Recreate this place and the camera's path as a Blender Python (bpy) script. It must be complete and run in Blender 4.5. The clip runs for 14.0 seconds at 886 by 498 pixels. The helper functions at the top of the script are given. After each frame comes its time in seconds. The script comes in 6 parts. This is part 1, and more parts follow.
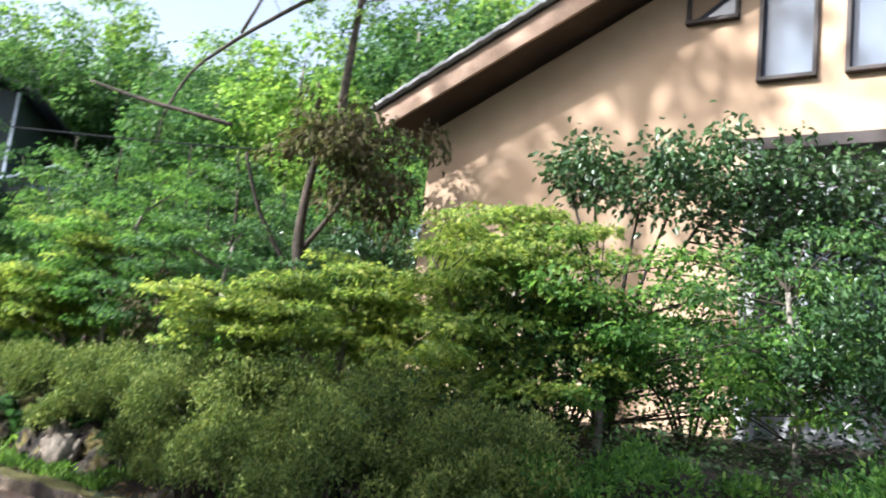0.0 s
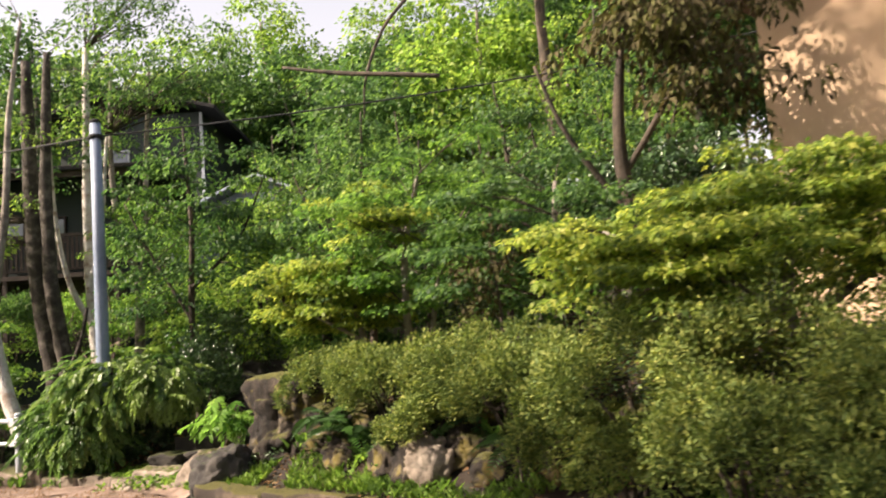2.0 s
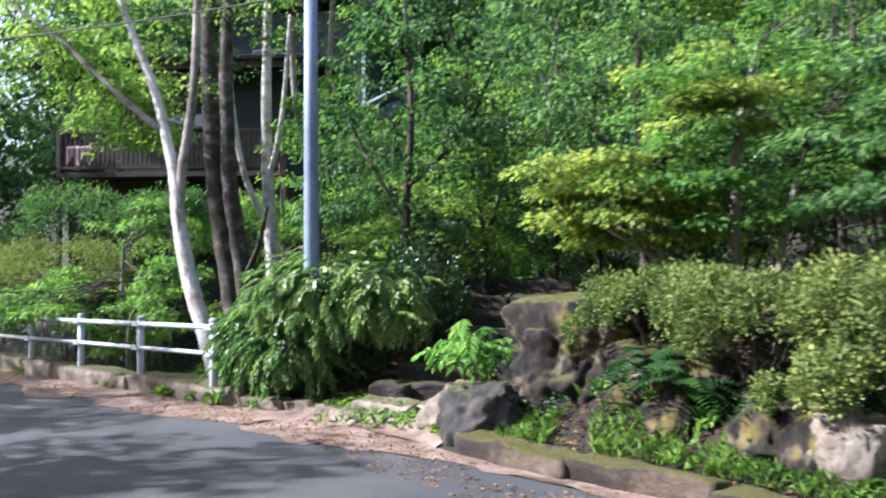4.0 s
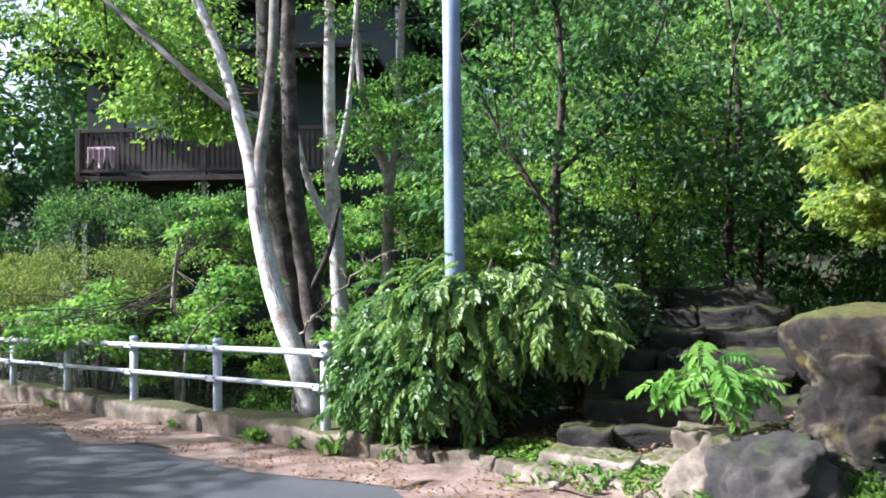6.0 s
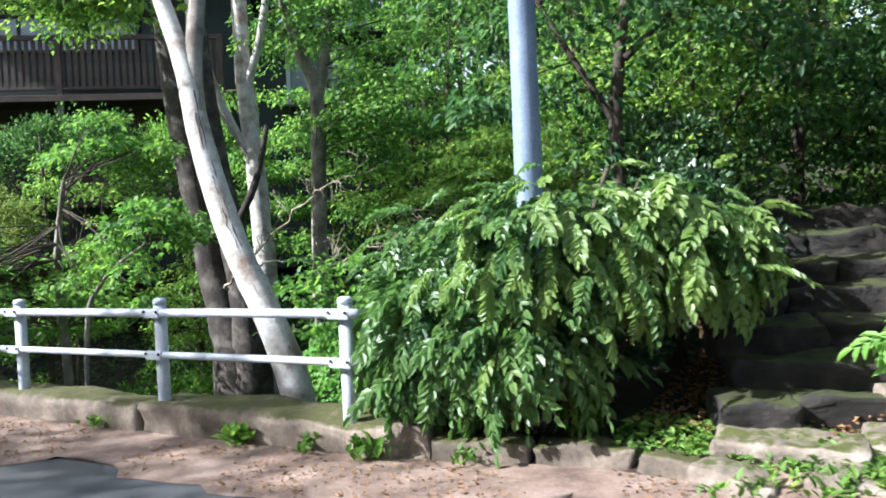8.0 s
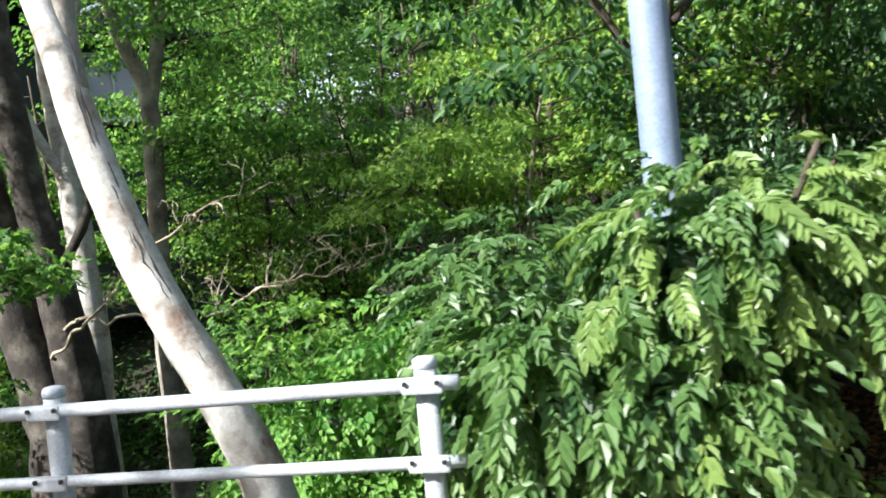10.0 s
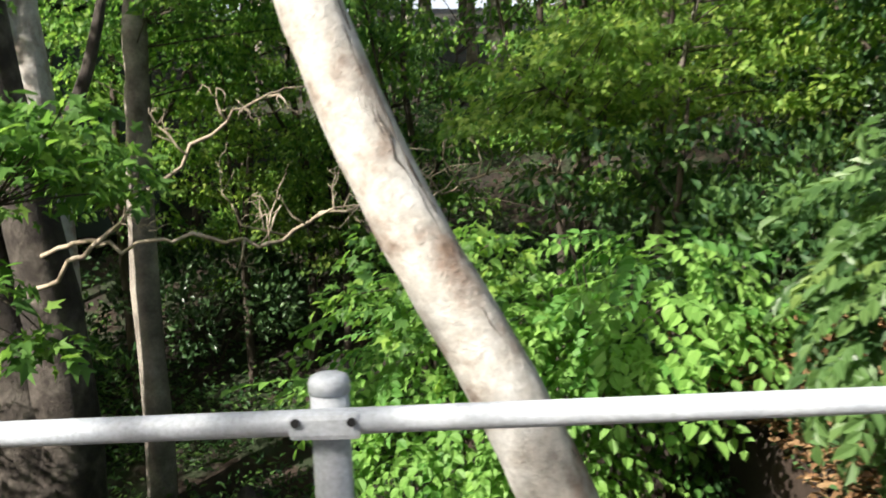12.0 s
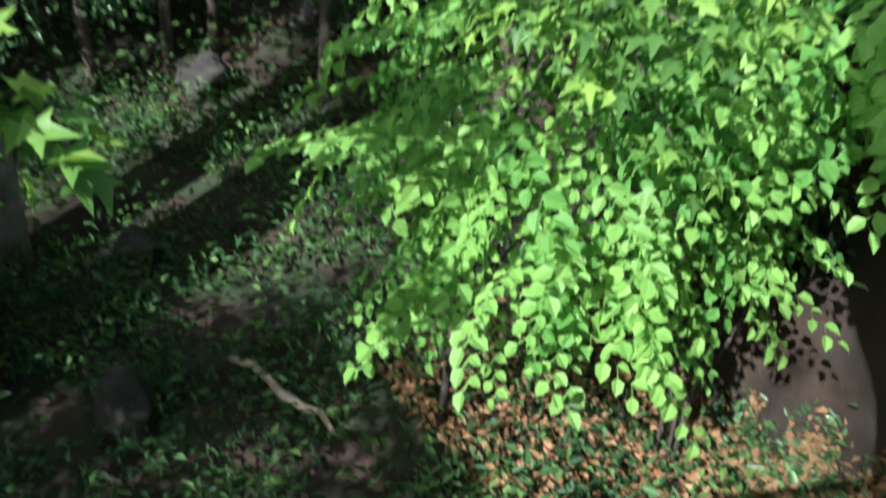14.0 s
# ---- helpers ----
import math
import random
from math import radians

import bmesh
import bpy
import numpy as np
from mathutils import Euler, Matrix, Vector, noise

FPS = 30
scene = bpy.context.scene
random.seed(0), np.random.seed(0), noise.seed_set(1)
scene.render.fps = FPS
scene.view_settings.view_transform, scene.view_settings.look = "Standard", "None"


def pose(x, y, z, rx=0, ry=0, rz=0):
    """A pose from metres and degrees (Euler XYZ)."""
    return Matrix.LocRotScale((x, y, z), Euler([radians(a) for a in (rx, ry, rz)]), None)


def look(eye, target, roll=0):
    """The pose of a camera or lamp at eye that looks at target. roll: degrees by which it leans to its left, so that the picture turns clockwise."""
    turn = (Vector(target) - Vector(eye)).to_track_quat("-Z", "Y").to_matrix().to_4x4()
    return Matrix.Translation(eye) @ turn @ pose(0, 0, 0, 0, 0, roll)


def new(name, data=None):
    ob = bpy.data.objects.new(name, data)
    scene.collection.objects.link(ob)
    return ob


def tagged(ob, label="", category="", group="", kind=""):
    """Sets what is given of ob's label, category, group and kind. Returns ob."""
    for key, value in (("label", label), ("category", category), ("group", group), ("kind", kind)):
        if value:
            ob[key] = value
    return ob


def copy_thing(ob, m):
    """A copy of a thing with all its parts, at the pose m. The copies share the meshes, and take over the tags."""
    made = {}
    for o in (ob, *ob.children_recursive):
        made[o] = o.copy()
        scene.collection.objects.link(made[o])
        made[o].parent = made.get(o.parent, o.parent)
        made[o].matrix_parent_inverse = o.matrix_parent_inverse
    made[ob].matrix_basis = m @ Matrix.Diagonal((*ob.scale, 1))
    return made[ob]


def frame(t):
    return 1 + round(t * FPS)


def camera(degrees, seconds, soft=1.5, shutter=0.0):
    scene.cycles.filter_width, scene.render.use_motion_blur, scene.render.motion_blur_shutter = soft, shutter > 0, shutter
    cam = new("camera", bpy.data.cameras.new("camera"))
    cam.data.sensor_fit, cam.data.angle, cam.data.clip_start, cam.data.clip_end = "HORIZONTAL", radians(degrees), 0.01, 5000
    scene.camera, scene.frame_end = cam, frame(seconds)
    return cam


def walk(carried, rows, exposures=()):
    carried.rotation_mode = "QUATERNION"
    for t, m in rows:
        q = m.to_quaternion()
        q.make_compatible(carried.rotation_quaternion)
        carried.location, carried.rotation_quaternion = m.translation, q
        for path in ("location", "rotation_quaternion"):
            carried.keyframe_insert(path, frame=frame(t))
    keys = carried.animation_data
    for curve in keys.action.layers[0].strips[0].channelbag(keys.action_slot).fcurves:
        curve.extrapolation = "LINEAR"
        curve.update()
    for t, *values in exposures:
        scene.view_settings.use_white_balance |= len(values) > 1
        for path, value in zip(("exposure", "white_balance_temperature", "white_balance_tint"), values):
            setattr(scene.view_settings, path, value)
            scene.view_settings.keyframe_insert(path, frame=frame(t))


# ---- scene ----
cam = camera(56.5, 14.35, 1.8, 0.3)
PATH = [
    (0, (-0.533, -0.479, 1.503), (-0.416, 1.49, 1.828), 6.5),
    (0.5, (-0.996, 0.089, 1.491), (-0.673, 2.024, 1.882), 0.9),
    (1, (-1.489, 0.636, 1.487), (-1.503, 2.605, 1.841), -1.8),
    (1.5, (-2.017, 1.139, 1.486), (-2.148, 3.117, 1.752), -4.4),
    (2, (-2.554, 1.651, 1.482), (-2.824, 3.622, 1.691), -4.5),
    (2.5, (-3.12, 2.167, 1.472), (-3.469, 4.133, 1.58), -3.0),
    (3, (-3.683, 2.672, 1.468), (-4.2, 4.602, 1.56), -2.8),
    (3.5, (-4.227, 3.147, 1.466), (-4.759, 5.073, 1.556), -3.2),
    (4, (-4.786, 3.6, 1.46), (-5.337, 5.522, 1.506), -0.4),
    (4.2, (-5.023, 3.776, 1.458), (-5.631, 5.681, 1.473), 0.3),
    (6.3, (-7.372, 5.486, 1.381), (-7.851, 7.425, 1.48), -1.6),
    (6.5, (-7.583, 5.663, 1.378), (-7.987, 7.619, 1.474), -1.5),
    (7, (-8.089, 6.144, 1.363), (-8.336, 8.128, 1.425), -0.6),
    (7.5, (-8.586, 6.629, 1.349), (-8.759, 8.621, 1.311), -2.0),
    (8, (-9.05, 7.097, 1.345), (-9.211, 9.089, 1.273), -2.6),
    (8.5, (-9.47, 7.542, 1.343), (-9.473, 9.541, 1.32), -3.0),
    (9, (-9.871, 8.04, 1.344), (-9.677, 10.031, 1.329), -3.9),
    (11.3, (-11.768, 10.296, 1.349), (-11.144, 12.196, 1.315), -4.3),
    (11.5, (-11.89, 10.497, 1.345), (-11.254, 12.392, 1.304), -3.1),
    (12, (-12.151, 11.099, 1.343), (-11.369, 12.929, 1.142), -2.1),
    (12.5, (-12.342, 11.69, 1.345), (-11.556, 13.51, 1.081), -1.6),
    (13, (-12.486, 12.193, 1.338), (-11.584, 13.945, 0.999), -2.1),
    (13.5, (-12.565, 12.649, 1.324), (-11.534, 14.285, 0.81), -1.7),
    (14, (-12.544, 13.106, 1.193), (-11.42, 14.467, 0.25), 3.2),
]
walk(cam, [(t, look(eye, target, roll)) for t, eye, target, roll in PATH],
     exposures=[(0, 1.56, 5600, 10), (0.6, 1.36, 7400, 11), (1.1, 1.26, 9200, 14), (2.1, 1.42, 7100, 19), (2.7, 1.57, 5600, 23),
                (3.2, 1.6, 5500, 20), (4.2, 1.58, 5400, 16), (6.3, 1.66, 5400, 13), (9.2, 1.64, 5500, 8), (11.3, 1.34, 6400, 9), (13.3, 1.24, 6000, 10), (14, 1.54, 5500, 8)])

# ---- world and sun ----
SUN_TO = Vector((-0.94, -0.34, 0.75)).normalized()
world = bpy.data.worlds.new("sky")
scene.world = world
world.use_nodes = True
wn = world.node_tree
sky = wn.nodes.new("ShaderNodeTexSky")
sky.sky_type, sky.sun_disc = "NISHITA", False
sky.air_density, sky.dust_density, sky.ozone_density = 1.0, 6.0, 1.0
sky.sun_elevation = math.asin(SUN_TO.z)
sky.sun_rotation = math.atan2(SUN_TO.x, SUN_TO.y)
# white haze that thickens evenly towards the horizon
way = wn.nodes.new("ShaderNodeTexCoord")
parts = wn.nodes.new("ShaderNodeSeparateXYZ")
wn.links.new(way.outputs["Generated"], parts.inputs[0])
haze = wn.nodes.new("ShaderNodeValToRGB")
haze.color_ramp.elements[0].position, haze.color_ramp.elements[0].color = 0.0, (0.85, 0.85, 0.85, 1)
haze.color_ramp.elements[1].position, haze.color_ramp.elements[1].color = 0.8, (0, 0, 0, 1)
wn.links.new(parts.outputs[2], haze.inputs[0])
veil = wn.nodes.new("ShaderNodeMix")
veil.data_type = "RGBA"
veil.inputs[7].default_value = (6.2, 6.4, 6.8, 1)
wn.links.new(haze.outputs[0], veil.inputs[0])
wn.links.new(sky.outputs[0], veil.inputs[6])
wn.links.new(veil.outputs[2], wn.nodes["Background"].inputs[0])
wn.nodes["Background"].inputs[1].default_value = 0.09
sun_data = bpy.data.lights.new("sun", "SUN")
sun_data.energy, sun_data.angle, sun_data.color = 5.0, radians(0.6), (1.0, 0.93, 0.82)
sun = new("sun", sun_data)
sun.matrix_world = Matrix.Translation((0, 0, 40)) @ SUN_TO.to_track_quat("Z", "Y").to_matrix().to_4x4()


# ---- materials ----
def material(name, build):
    m = bpy.data.materials.new(name)
    m.use_nodes = True
    nt = m.node_tree
    bsdf = nt.nodes["Principled BSDF"]
    build(nt, bsdf)
    return m


def node(nt, kind, **values):
    n = nt.nodes.new(kind)
    for k, v in values.items():
        if k in n.inputs:
            n.inputs[k].default_value = v
    return n


def noise_node(nt, scale, detail=5, rough=0.6, space="Object"):
    tc = nt.nodes.new("ShaderNodeTexCoord")
    n = nt.nodes.new("ShaderNodeTexNoise")
    n.inputs["Scale"].default_value, n.inputs["Detail"].default_value = scale, detail
    n.inputs["Roughness"].default_value = rough
    nt.links.new(tc.outputs[space], n.inputs["Vector"])
    return n


def ramp(nt, source, stops):
    r = nt.nodes.new("ShaderNodeValToRGB")
    while len(r.color_ramp.elements) < len(stops):
        r.color_ramp.elements.new(0.5)
    for e, (p, c) in zip(r.color_ramp.elements, stops):
        e.position, e.color = p, (*c, 1)
    nt.links.new(source, r.inputs[0])
    return r


def mixed(nt, fac, a, b, mode="MIX"):
    m = nt.nodes.new("ShaderNodeMix")
    m.data_type, m.blend_type = "RGBA", mode
    if isinstance(fac, float):
        m.inputs[0].default_value = fac
    else:
        nt.links.new(fac, m.inputs[0])
    for i, c in ((6, a), (7, b)):
        if isinstance(c, tuple):
            m.inputs[i].default_value = (*c, 1)
        else:
            nt.links.new(c, m.inputs[i])
    return m.outputs[2]


def bump(nt, bsdf, source, strength, distance):
    b = nt.nodes.new("ShaderNodeBump")
    b.inputs["Strength"].default_value, b.inputs["Distance"].default_value = strength, distance
    nt.links.new(source, b.inputs["Height"])
    nt.links.new(b.outputs[0], bsdf.inputs["Normal"])


def rough_mat(name, dark, mid, light, scale, fine, roughness=0.85, relief=0.02, moss=None, moss_from=0.55):
    """A weathered surface: blotches at one scale, grain at another, moss on the faces that look up."""
    def build(nt, bsdf):
        n1, n2 = noise_node(nt, scale), noise_node(nt, fine, 8, 0.7)
        r = ramp(nt, n1.outputs[0], [(0.3, dark), (0.5, mid), (0.7, light)])
        g = ramp(nt, n2.outputs[0], [(0.25, (0.55, 0.55, 0.55)), (0.75, (1.25, 1.25, 1.25))])
        col = mixed(nt, 0.8, r.outputs[0], g.outputs[0], "MULTIPLY")
        if moss:
            geo = nt.nodes.new("ShaderNodeNewGeometry")
            sep = nt.nodes.new("ShaderNodeSeparateXYZ")
            nt.links.new(geo.outputs["Normal"], sep.inputs[0])
            add = nt.nodes.new("ShaderNodeMath")
            add.operation = "MULTIPLY"
            nt.links.new(sep.outputs[2], add.inputs[0])
            n3 = noise_node(nt, scale * 1.7)
            nt.links.new(n3.outputs[0], add.inputs[1])
            f = ramp(nt, add.outputs[0], [(moss_from - 0.12, (0, 0, 0)), (moss_from, (1, 1, 1))])
            mg = ramp(nt, n2.outputs[0], [(0.3, tuple(c * 0.5 for c in moss)), (0.7, moss)])
            col = mixed(nt, f.outputs[0], col, mg.outputs[0])
        nt.links.new(col, bsdf.inputs["Base Color"])
        bsdf.inputs["Roughness"].default_value = roughness
        bump(nt, bsdf, n2.outputs[0], 0.7, relief)
    return material(name, build)


def leaf_mat(name, colours, translucency=0.35, gloss=0.45):
    """Leaf green that varies from leaf to leaf and from plant to plant, and lets light through."""
    def build(nt, bsdf):
        geo = nt.nodes.new("ShaderNodeNewGeometry")
        info = nt.nodes.new("ShaderNodeObjectInfo")
        big = noise_node(nt, 1.1, 3)
        add = nt.nodes.new("ShaderNodeMath")
        add.operation = "MULTIPLY_ADD"
        nt.links.new(geo.outputs["Random Per Island"], add.inputs[0])
        add.inputs[1].default_value = 0.55
        half = nt.nodes.new("ShaderNodeMath")
        half.operation = "MULTIPLY_ADD"
        nt.links.new(big.outputs[0], half.inputs[0])
        half.inputs[1].default_value, half.inputs[2].default_value = 0.9, -0.22
        nt.links.new(half.outputs[0], add.inputs[2])
        k = len(colours) - 1
        r = ramp(nt, add.outputs[0], [(0.12 + 0.76 * i / k, c) for i, c in enumerate(colours)])
        var = ramp(nt, info.outputs["Random"], [(0, (0.8, 0.85, 0.8)), (1, (1.12, 1.1, 1.0))])
        col = mixed(nt, 1.0, r.outputs[0], var.outputs[0], "MULTIPLY")
        nt.links.new(col, bsdf.inputs["Base Color"])
        bsdf.inputs["Roughness"].default_value = gloss
        bsdf.inputs["Specular IOR Level"].default_value = 0.5 if gloss < 0.44 else 0.22
        tr = nt.nodes.new("ShaderNodeBsdfTranslucent")
        warm = mixed(nt, 1.0, col, (1.5, 1.6, 1.05), "MULTIPLY")
        nt.links.new(warm, tr.inputs[0])
        mix = nt.nodes.new("ShaderNodeMixShader")
        mix.inputs[0].default_value = translucency
        out = nt.nodes["Material Output"]
        nt.links.new(bsdf.outputs[0], mix.inputs[1])
        nt.links.new(tr.outputs[0], mix.inputs[2])
        nt.links.new(mix.outputs[0], out.inputs[0])
    return material(name, build)


ASPHALT = rough_mat("asphalt", (0.045, 0.047, 0.052), (0.06, 0.062, 0.066), (0.085, 0.083, 0.08), 0.9, 220, 0.9, 0.004)
# dark soil, lowered further so its colour carries the gully's deep shade
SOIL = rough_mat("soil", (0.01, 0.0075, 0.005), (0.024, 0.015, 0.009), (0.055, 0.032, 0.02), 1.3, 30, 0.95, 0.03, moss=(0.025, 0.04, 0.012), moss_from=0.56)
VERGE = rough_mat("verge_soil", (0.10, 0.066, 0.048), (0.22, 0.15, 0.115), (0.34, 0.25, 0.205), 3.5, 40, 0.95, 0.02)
CONCRETE = rough_mat("kerb_concrete", (0.05, 0.04, 0.03), (0.14, 0.11, 0.083), (0.3, 0.24, 0.19), 3.0, 30, 0.9, 0.02, moss=(0.075, 0.075, 0.016), moss_from=0.44)
STONE = rough_mat("stone", (0.016, 0.011, 0.008), (0.045, 0.031, 0.022), (0.16, 0.12, 0.08), 3.0, 26, 0.92, 0.05, moss=(0.1, 0.092, 0.016), moss_from=0.42)
WORN_STONE = rough_mat("worn_grey_stone", (0.1, 0.08, 0.062), (0.26, 0.21, 0.165), (0.42, 0.36, 0.3), 4.0, 24, 0.9, 0.05, moss=(0.10, 0.11, 0.02), moss_from=0.54)
# step colour lowered to stand for the plants' shade on it
SHADED_STEP_STONE = rough_mat("shaded_step_stone", (0.01, 0.009, 0.008), (0.024, 0.02, 0.017), (0.06, 0.05, 0.04), 3.4, 16, 0.9, 0.06, moss=(0.06, 0.07, 0.012), moss_from=0.5)
DARK_STONE = rough_mat("dark_stone", (0.014, 0.013, 0.012), (0.034, 0.03, 0.027), (0.09, 0.08, 0.07), 3.5, 30, 0.9, 0.03, moss=(0.05, 0.07, 0.015), moss_from=0.6)
PALE_STONE = rough_mat("pale_stone", (0.30, 0.27, 0.23), (0.50, 0.46, 0.40), (0.66, 0.62, 0.55), 3.0, 22, 0.85, 0.03)
PALE_BARK = rough_mat("pale_bark", (0.22, 0.15, 0.11), (0.48, 0.45, 0.41), (0.64, 0.63, 0.61), 5.5, 34, 0.8, 0.016)
GREY_BARK = rough_mat("grey_bark", (0.09, 0.075, 0.06), (0.24, 0.21, 0.18), (0.42, 0.38, 0.32), 3.5, 40, 0.9, 0.012)
OLD_BARK = rough_mat("old_bark", (0.018, 0.014, 0.012), (0.05, 0.04, 0.033), (0.15, 0.13, 0.11), 5.0, 24, 0.92, 0.03)
DARK_BARK = rough_mat("dark_bark", (0.025, 0.02, 0.015), (0.06, 0.045, 0.033), (0.12, 0.09, 0.065), 4.0, 40, 0.9, 0.02)
TWIG = rough_mat("dry_twig", (0.22, 0.17, 0.12), (0.38, 0.31, 0.23), (0.5, 0.43, 0.34), 8, 60, 0.9, 0.003)
STUCCO = rough_mat("tan_stucco", (0.50, 0.34, 0.22), (0.57, 0.40, 0.265), (0.63, 0.45, 0.305), 0.8, 130, 0.9, 0.004)
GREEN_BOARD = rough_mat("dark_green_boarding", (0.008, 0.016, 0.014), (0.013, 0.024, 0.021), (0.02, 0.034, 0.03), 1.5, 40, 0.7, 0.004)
# lighter copy of the green boarding, with sunlight put into its colour
LIT_TEAL_BOARD = rough_mat("lit_teal_boarding", (0.05, 0.17, 0.19), (0.07, 0.22, 0.25), (0.09, 0.27, 0.30), 1.5, 40, 0.7, 0.004)
BROWN_WOOD = rough_mat("weathered_brown_wood", (0.03, 0.02, 0.016), (0.055, 0.038, 0.03), (0.09, 0.066, 0.055), 2.0, 60, 0.8, 0.004)
DARK_TRIM = rough_mat("dark_brown_trim", (0.02, 0.013, 0.011), (0.035, 0.022, 0.018), (0.05, 0.032, 0.027), 2.0, 50, 0.6, 0.003)
FASCIA = rough_mat("fascia_paint", (0.42, 0.27, 0.19), (0.50, 0.33, 0.23), (0.58, 0.4, 0.29), 2.0, 60, 0.7, 0.003)
# soffit brown darkened to carry the shade under the overhang
SOFFIT = rough_mat("shaded_soffit_boards", (0.07, 0.04, 0.028), (0.1, 0.06, 0.042), (0.14, 0.085, 0.06), 1.5, 45, 0.8, 0.003)
ROOF_TILE = rough_mat("grey_roof_tile", (0.20, 0.20, 0.21), (0.32, 0.32, 0.33), (0.46, 0.45, 0.45), 3.0, 50, 0.8, 0.006)
DARK_ROOF = rough_mat("dark_roof_metal", (0.007, 0.007, 0.008), (0.012, 0.012, 0.013), (0.02, 0.019, 0.019), 1.5, 50, 0.9, 0.004)
BLUE_ROOF = rough_mat("pale_blue_roof_metal", (0.30, 0.36, 0.45), (0.38, 0.45, 0.55), (0.48, 0.54, 0.64), 1.0, 40, 0.5, 0.003)
WHITE_PAINT = rough_mat("worn_white_paint", (0.34, 0.37, 0.42), (0.44, 0.47, 0.52), (0.5, 0.53, 0.57), 5.0, 70, 0.5, 0.002)
POLE_PAINT = rough_mat("blue_grey_pole_paint", (0.13, 0.17, 0.25), (0.18, 0.23, 0.33), (0.25, 0.30, 0.40), 2.5, 60, 0.55, 0.002)
GREY_WALL = rough_mat("grey_render", (0.30, 0.30, 0.31), (0.40, 0.40, 0.41), (0.5, 0.5, 0.51), 1.5, 70, 0.9, 0.004)
PINK_CLOTH = rough_mat("faded_pink_cloth", (0.42, 0.28, 0.30), (0.55, 0.40, 0.42), (0.66, 0.55, 0.56), 6, 90, 0.95, 0.003)
CABLE = rough_mat("black_cable", (0.012, 0.012, 0.013), (0.018, 0.018, 0.02), (0.03, 0.03, 0.03), 3, 50, 0.6, 0.001)
DRY_LEAF = leaf_mat("dry_leaf", [(0.12, 0.06, 0.03), (0.24, 0.13, 0.07), (0.36, 0.23, 0.13)], 0.15, 0.8)
STRAW = leaf_mat("dead_foliage", [(0.042, 0.034, 0.02), (0.09, 0.075, 0.038), (0.13, 0.14, 0.05)], 0.2, 0.8)
MAPLE_GREEN = leaf_mat("maple_leaf", [(0.035, 0.088, 0.028), (0.125, 0.245, 0.06), (0.29, 0.42, 0.095)], 0.48)
MAPLE_YELLOW = leaf_mat("yellow_maple_leaf", [(0.040, 0.088, 0.027), (0.22, 0.295, 0.075), (0.48, 0.48, 0.12)], 0.5)
AZALEA = leaf_mat("azalea_leaf", [(0.05, 0.085, 0.028), (0.165, 0.22, 0.066), (0.38, 0.39, 0.12)], 0.26, 0.7)
CAMELLIA = leaf_mat("dark_evergreen_leaf", [(0.023, 0.050, 0.022), (0.049, 0.100, 0.040), (0.098, 0.167, 0.065)], 0.15, 0.3)
MAHONIA = leaf_mat("mahonia_leaf", [(0.03, 0.075, 0.03), (0.09, 0.17, 0.056), (0.27, 0.35, 0.105)], 0.4, 0.4)
FRESH = leaf_mat("fresh_green_leaf", [(0.05, 0.135, 0.036), (0.115, 0.26, 0.06), (0.25, 0.41, 0.105)], 0.42, 0.5)
WOODS = leaf_mat("woodland_leaf", [(0.024, 0.06, 0.03), (0.062, 0.13, 0.048), (0.16, 0.265, 0.08)], 0.4)
BRIGHT_WOODS = leaf_mat("spring_woodland_leaf", [(0.063, 0.137, 0.035), (0.175, 0.29, 0.065), (0.37, 0.46, 0.115)], 0.48)
GRASS = leaf_mat("grass_blade", [(0.07, 0.14, 0.035), (0.13, 0.23, 0.05), (0.24, 0.34, 0.08)], 0.4, 0.5)


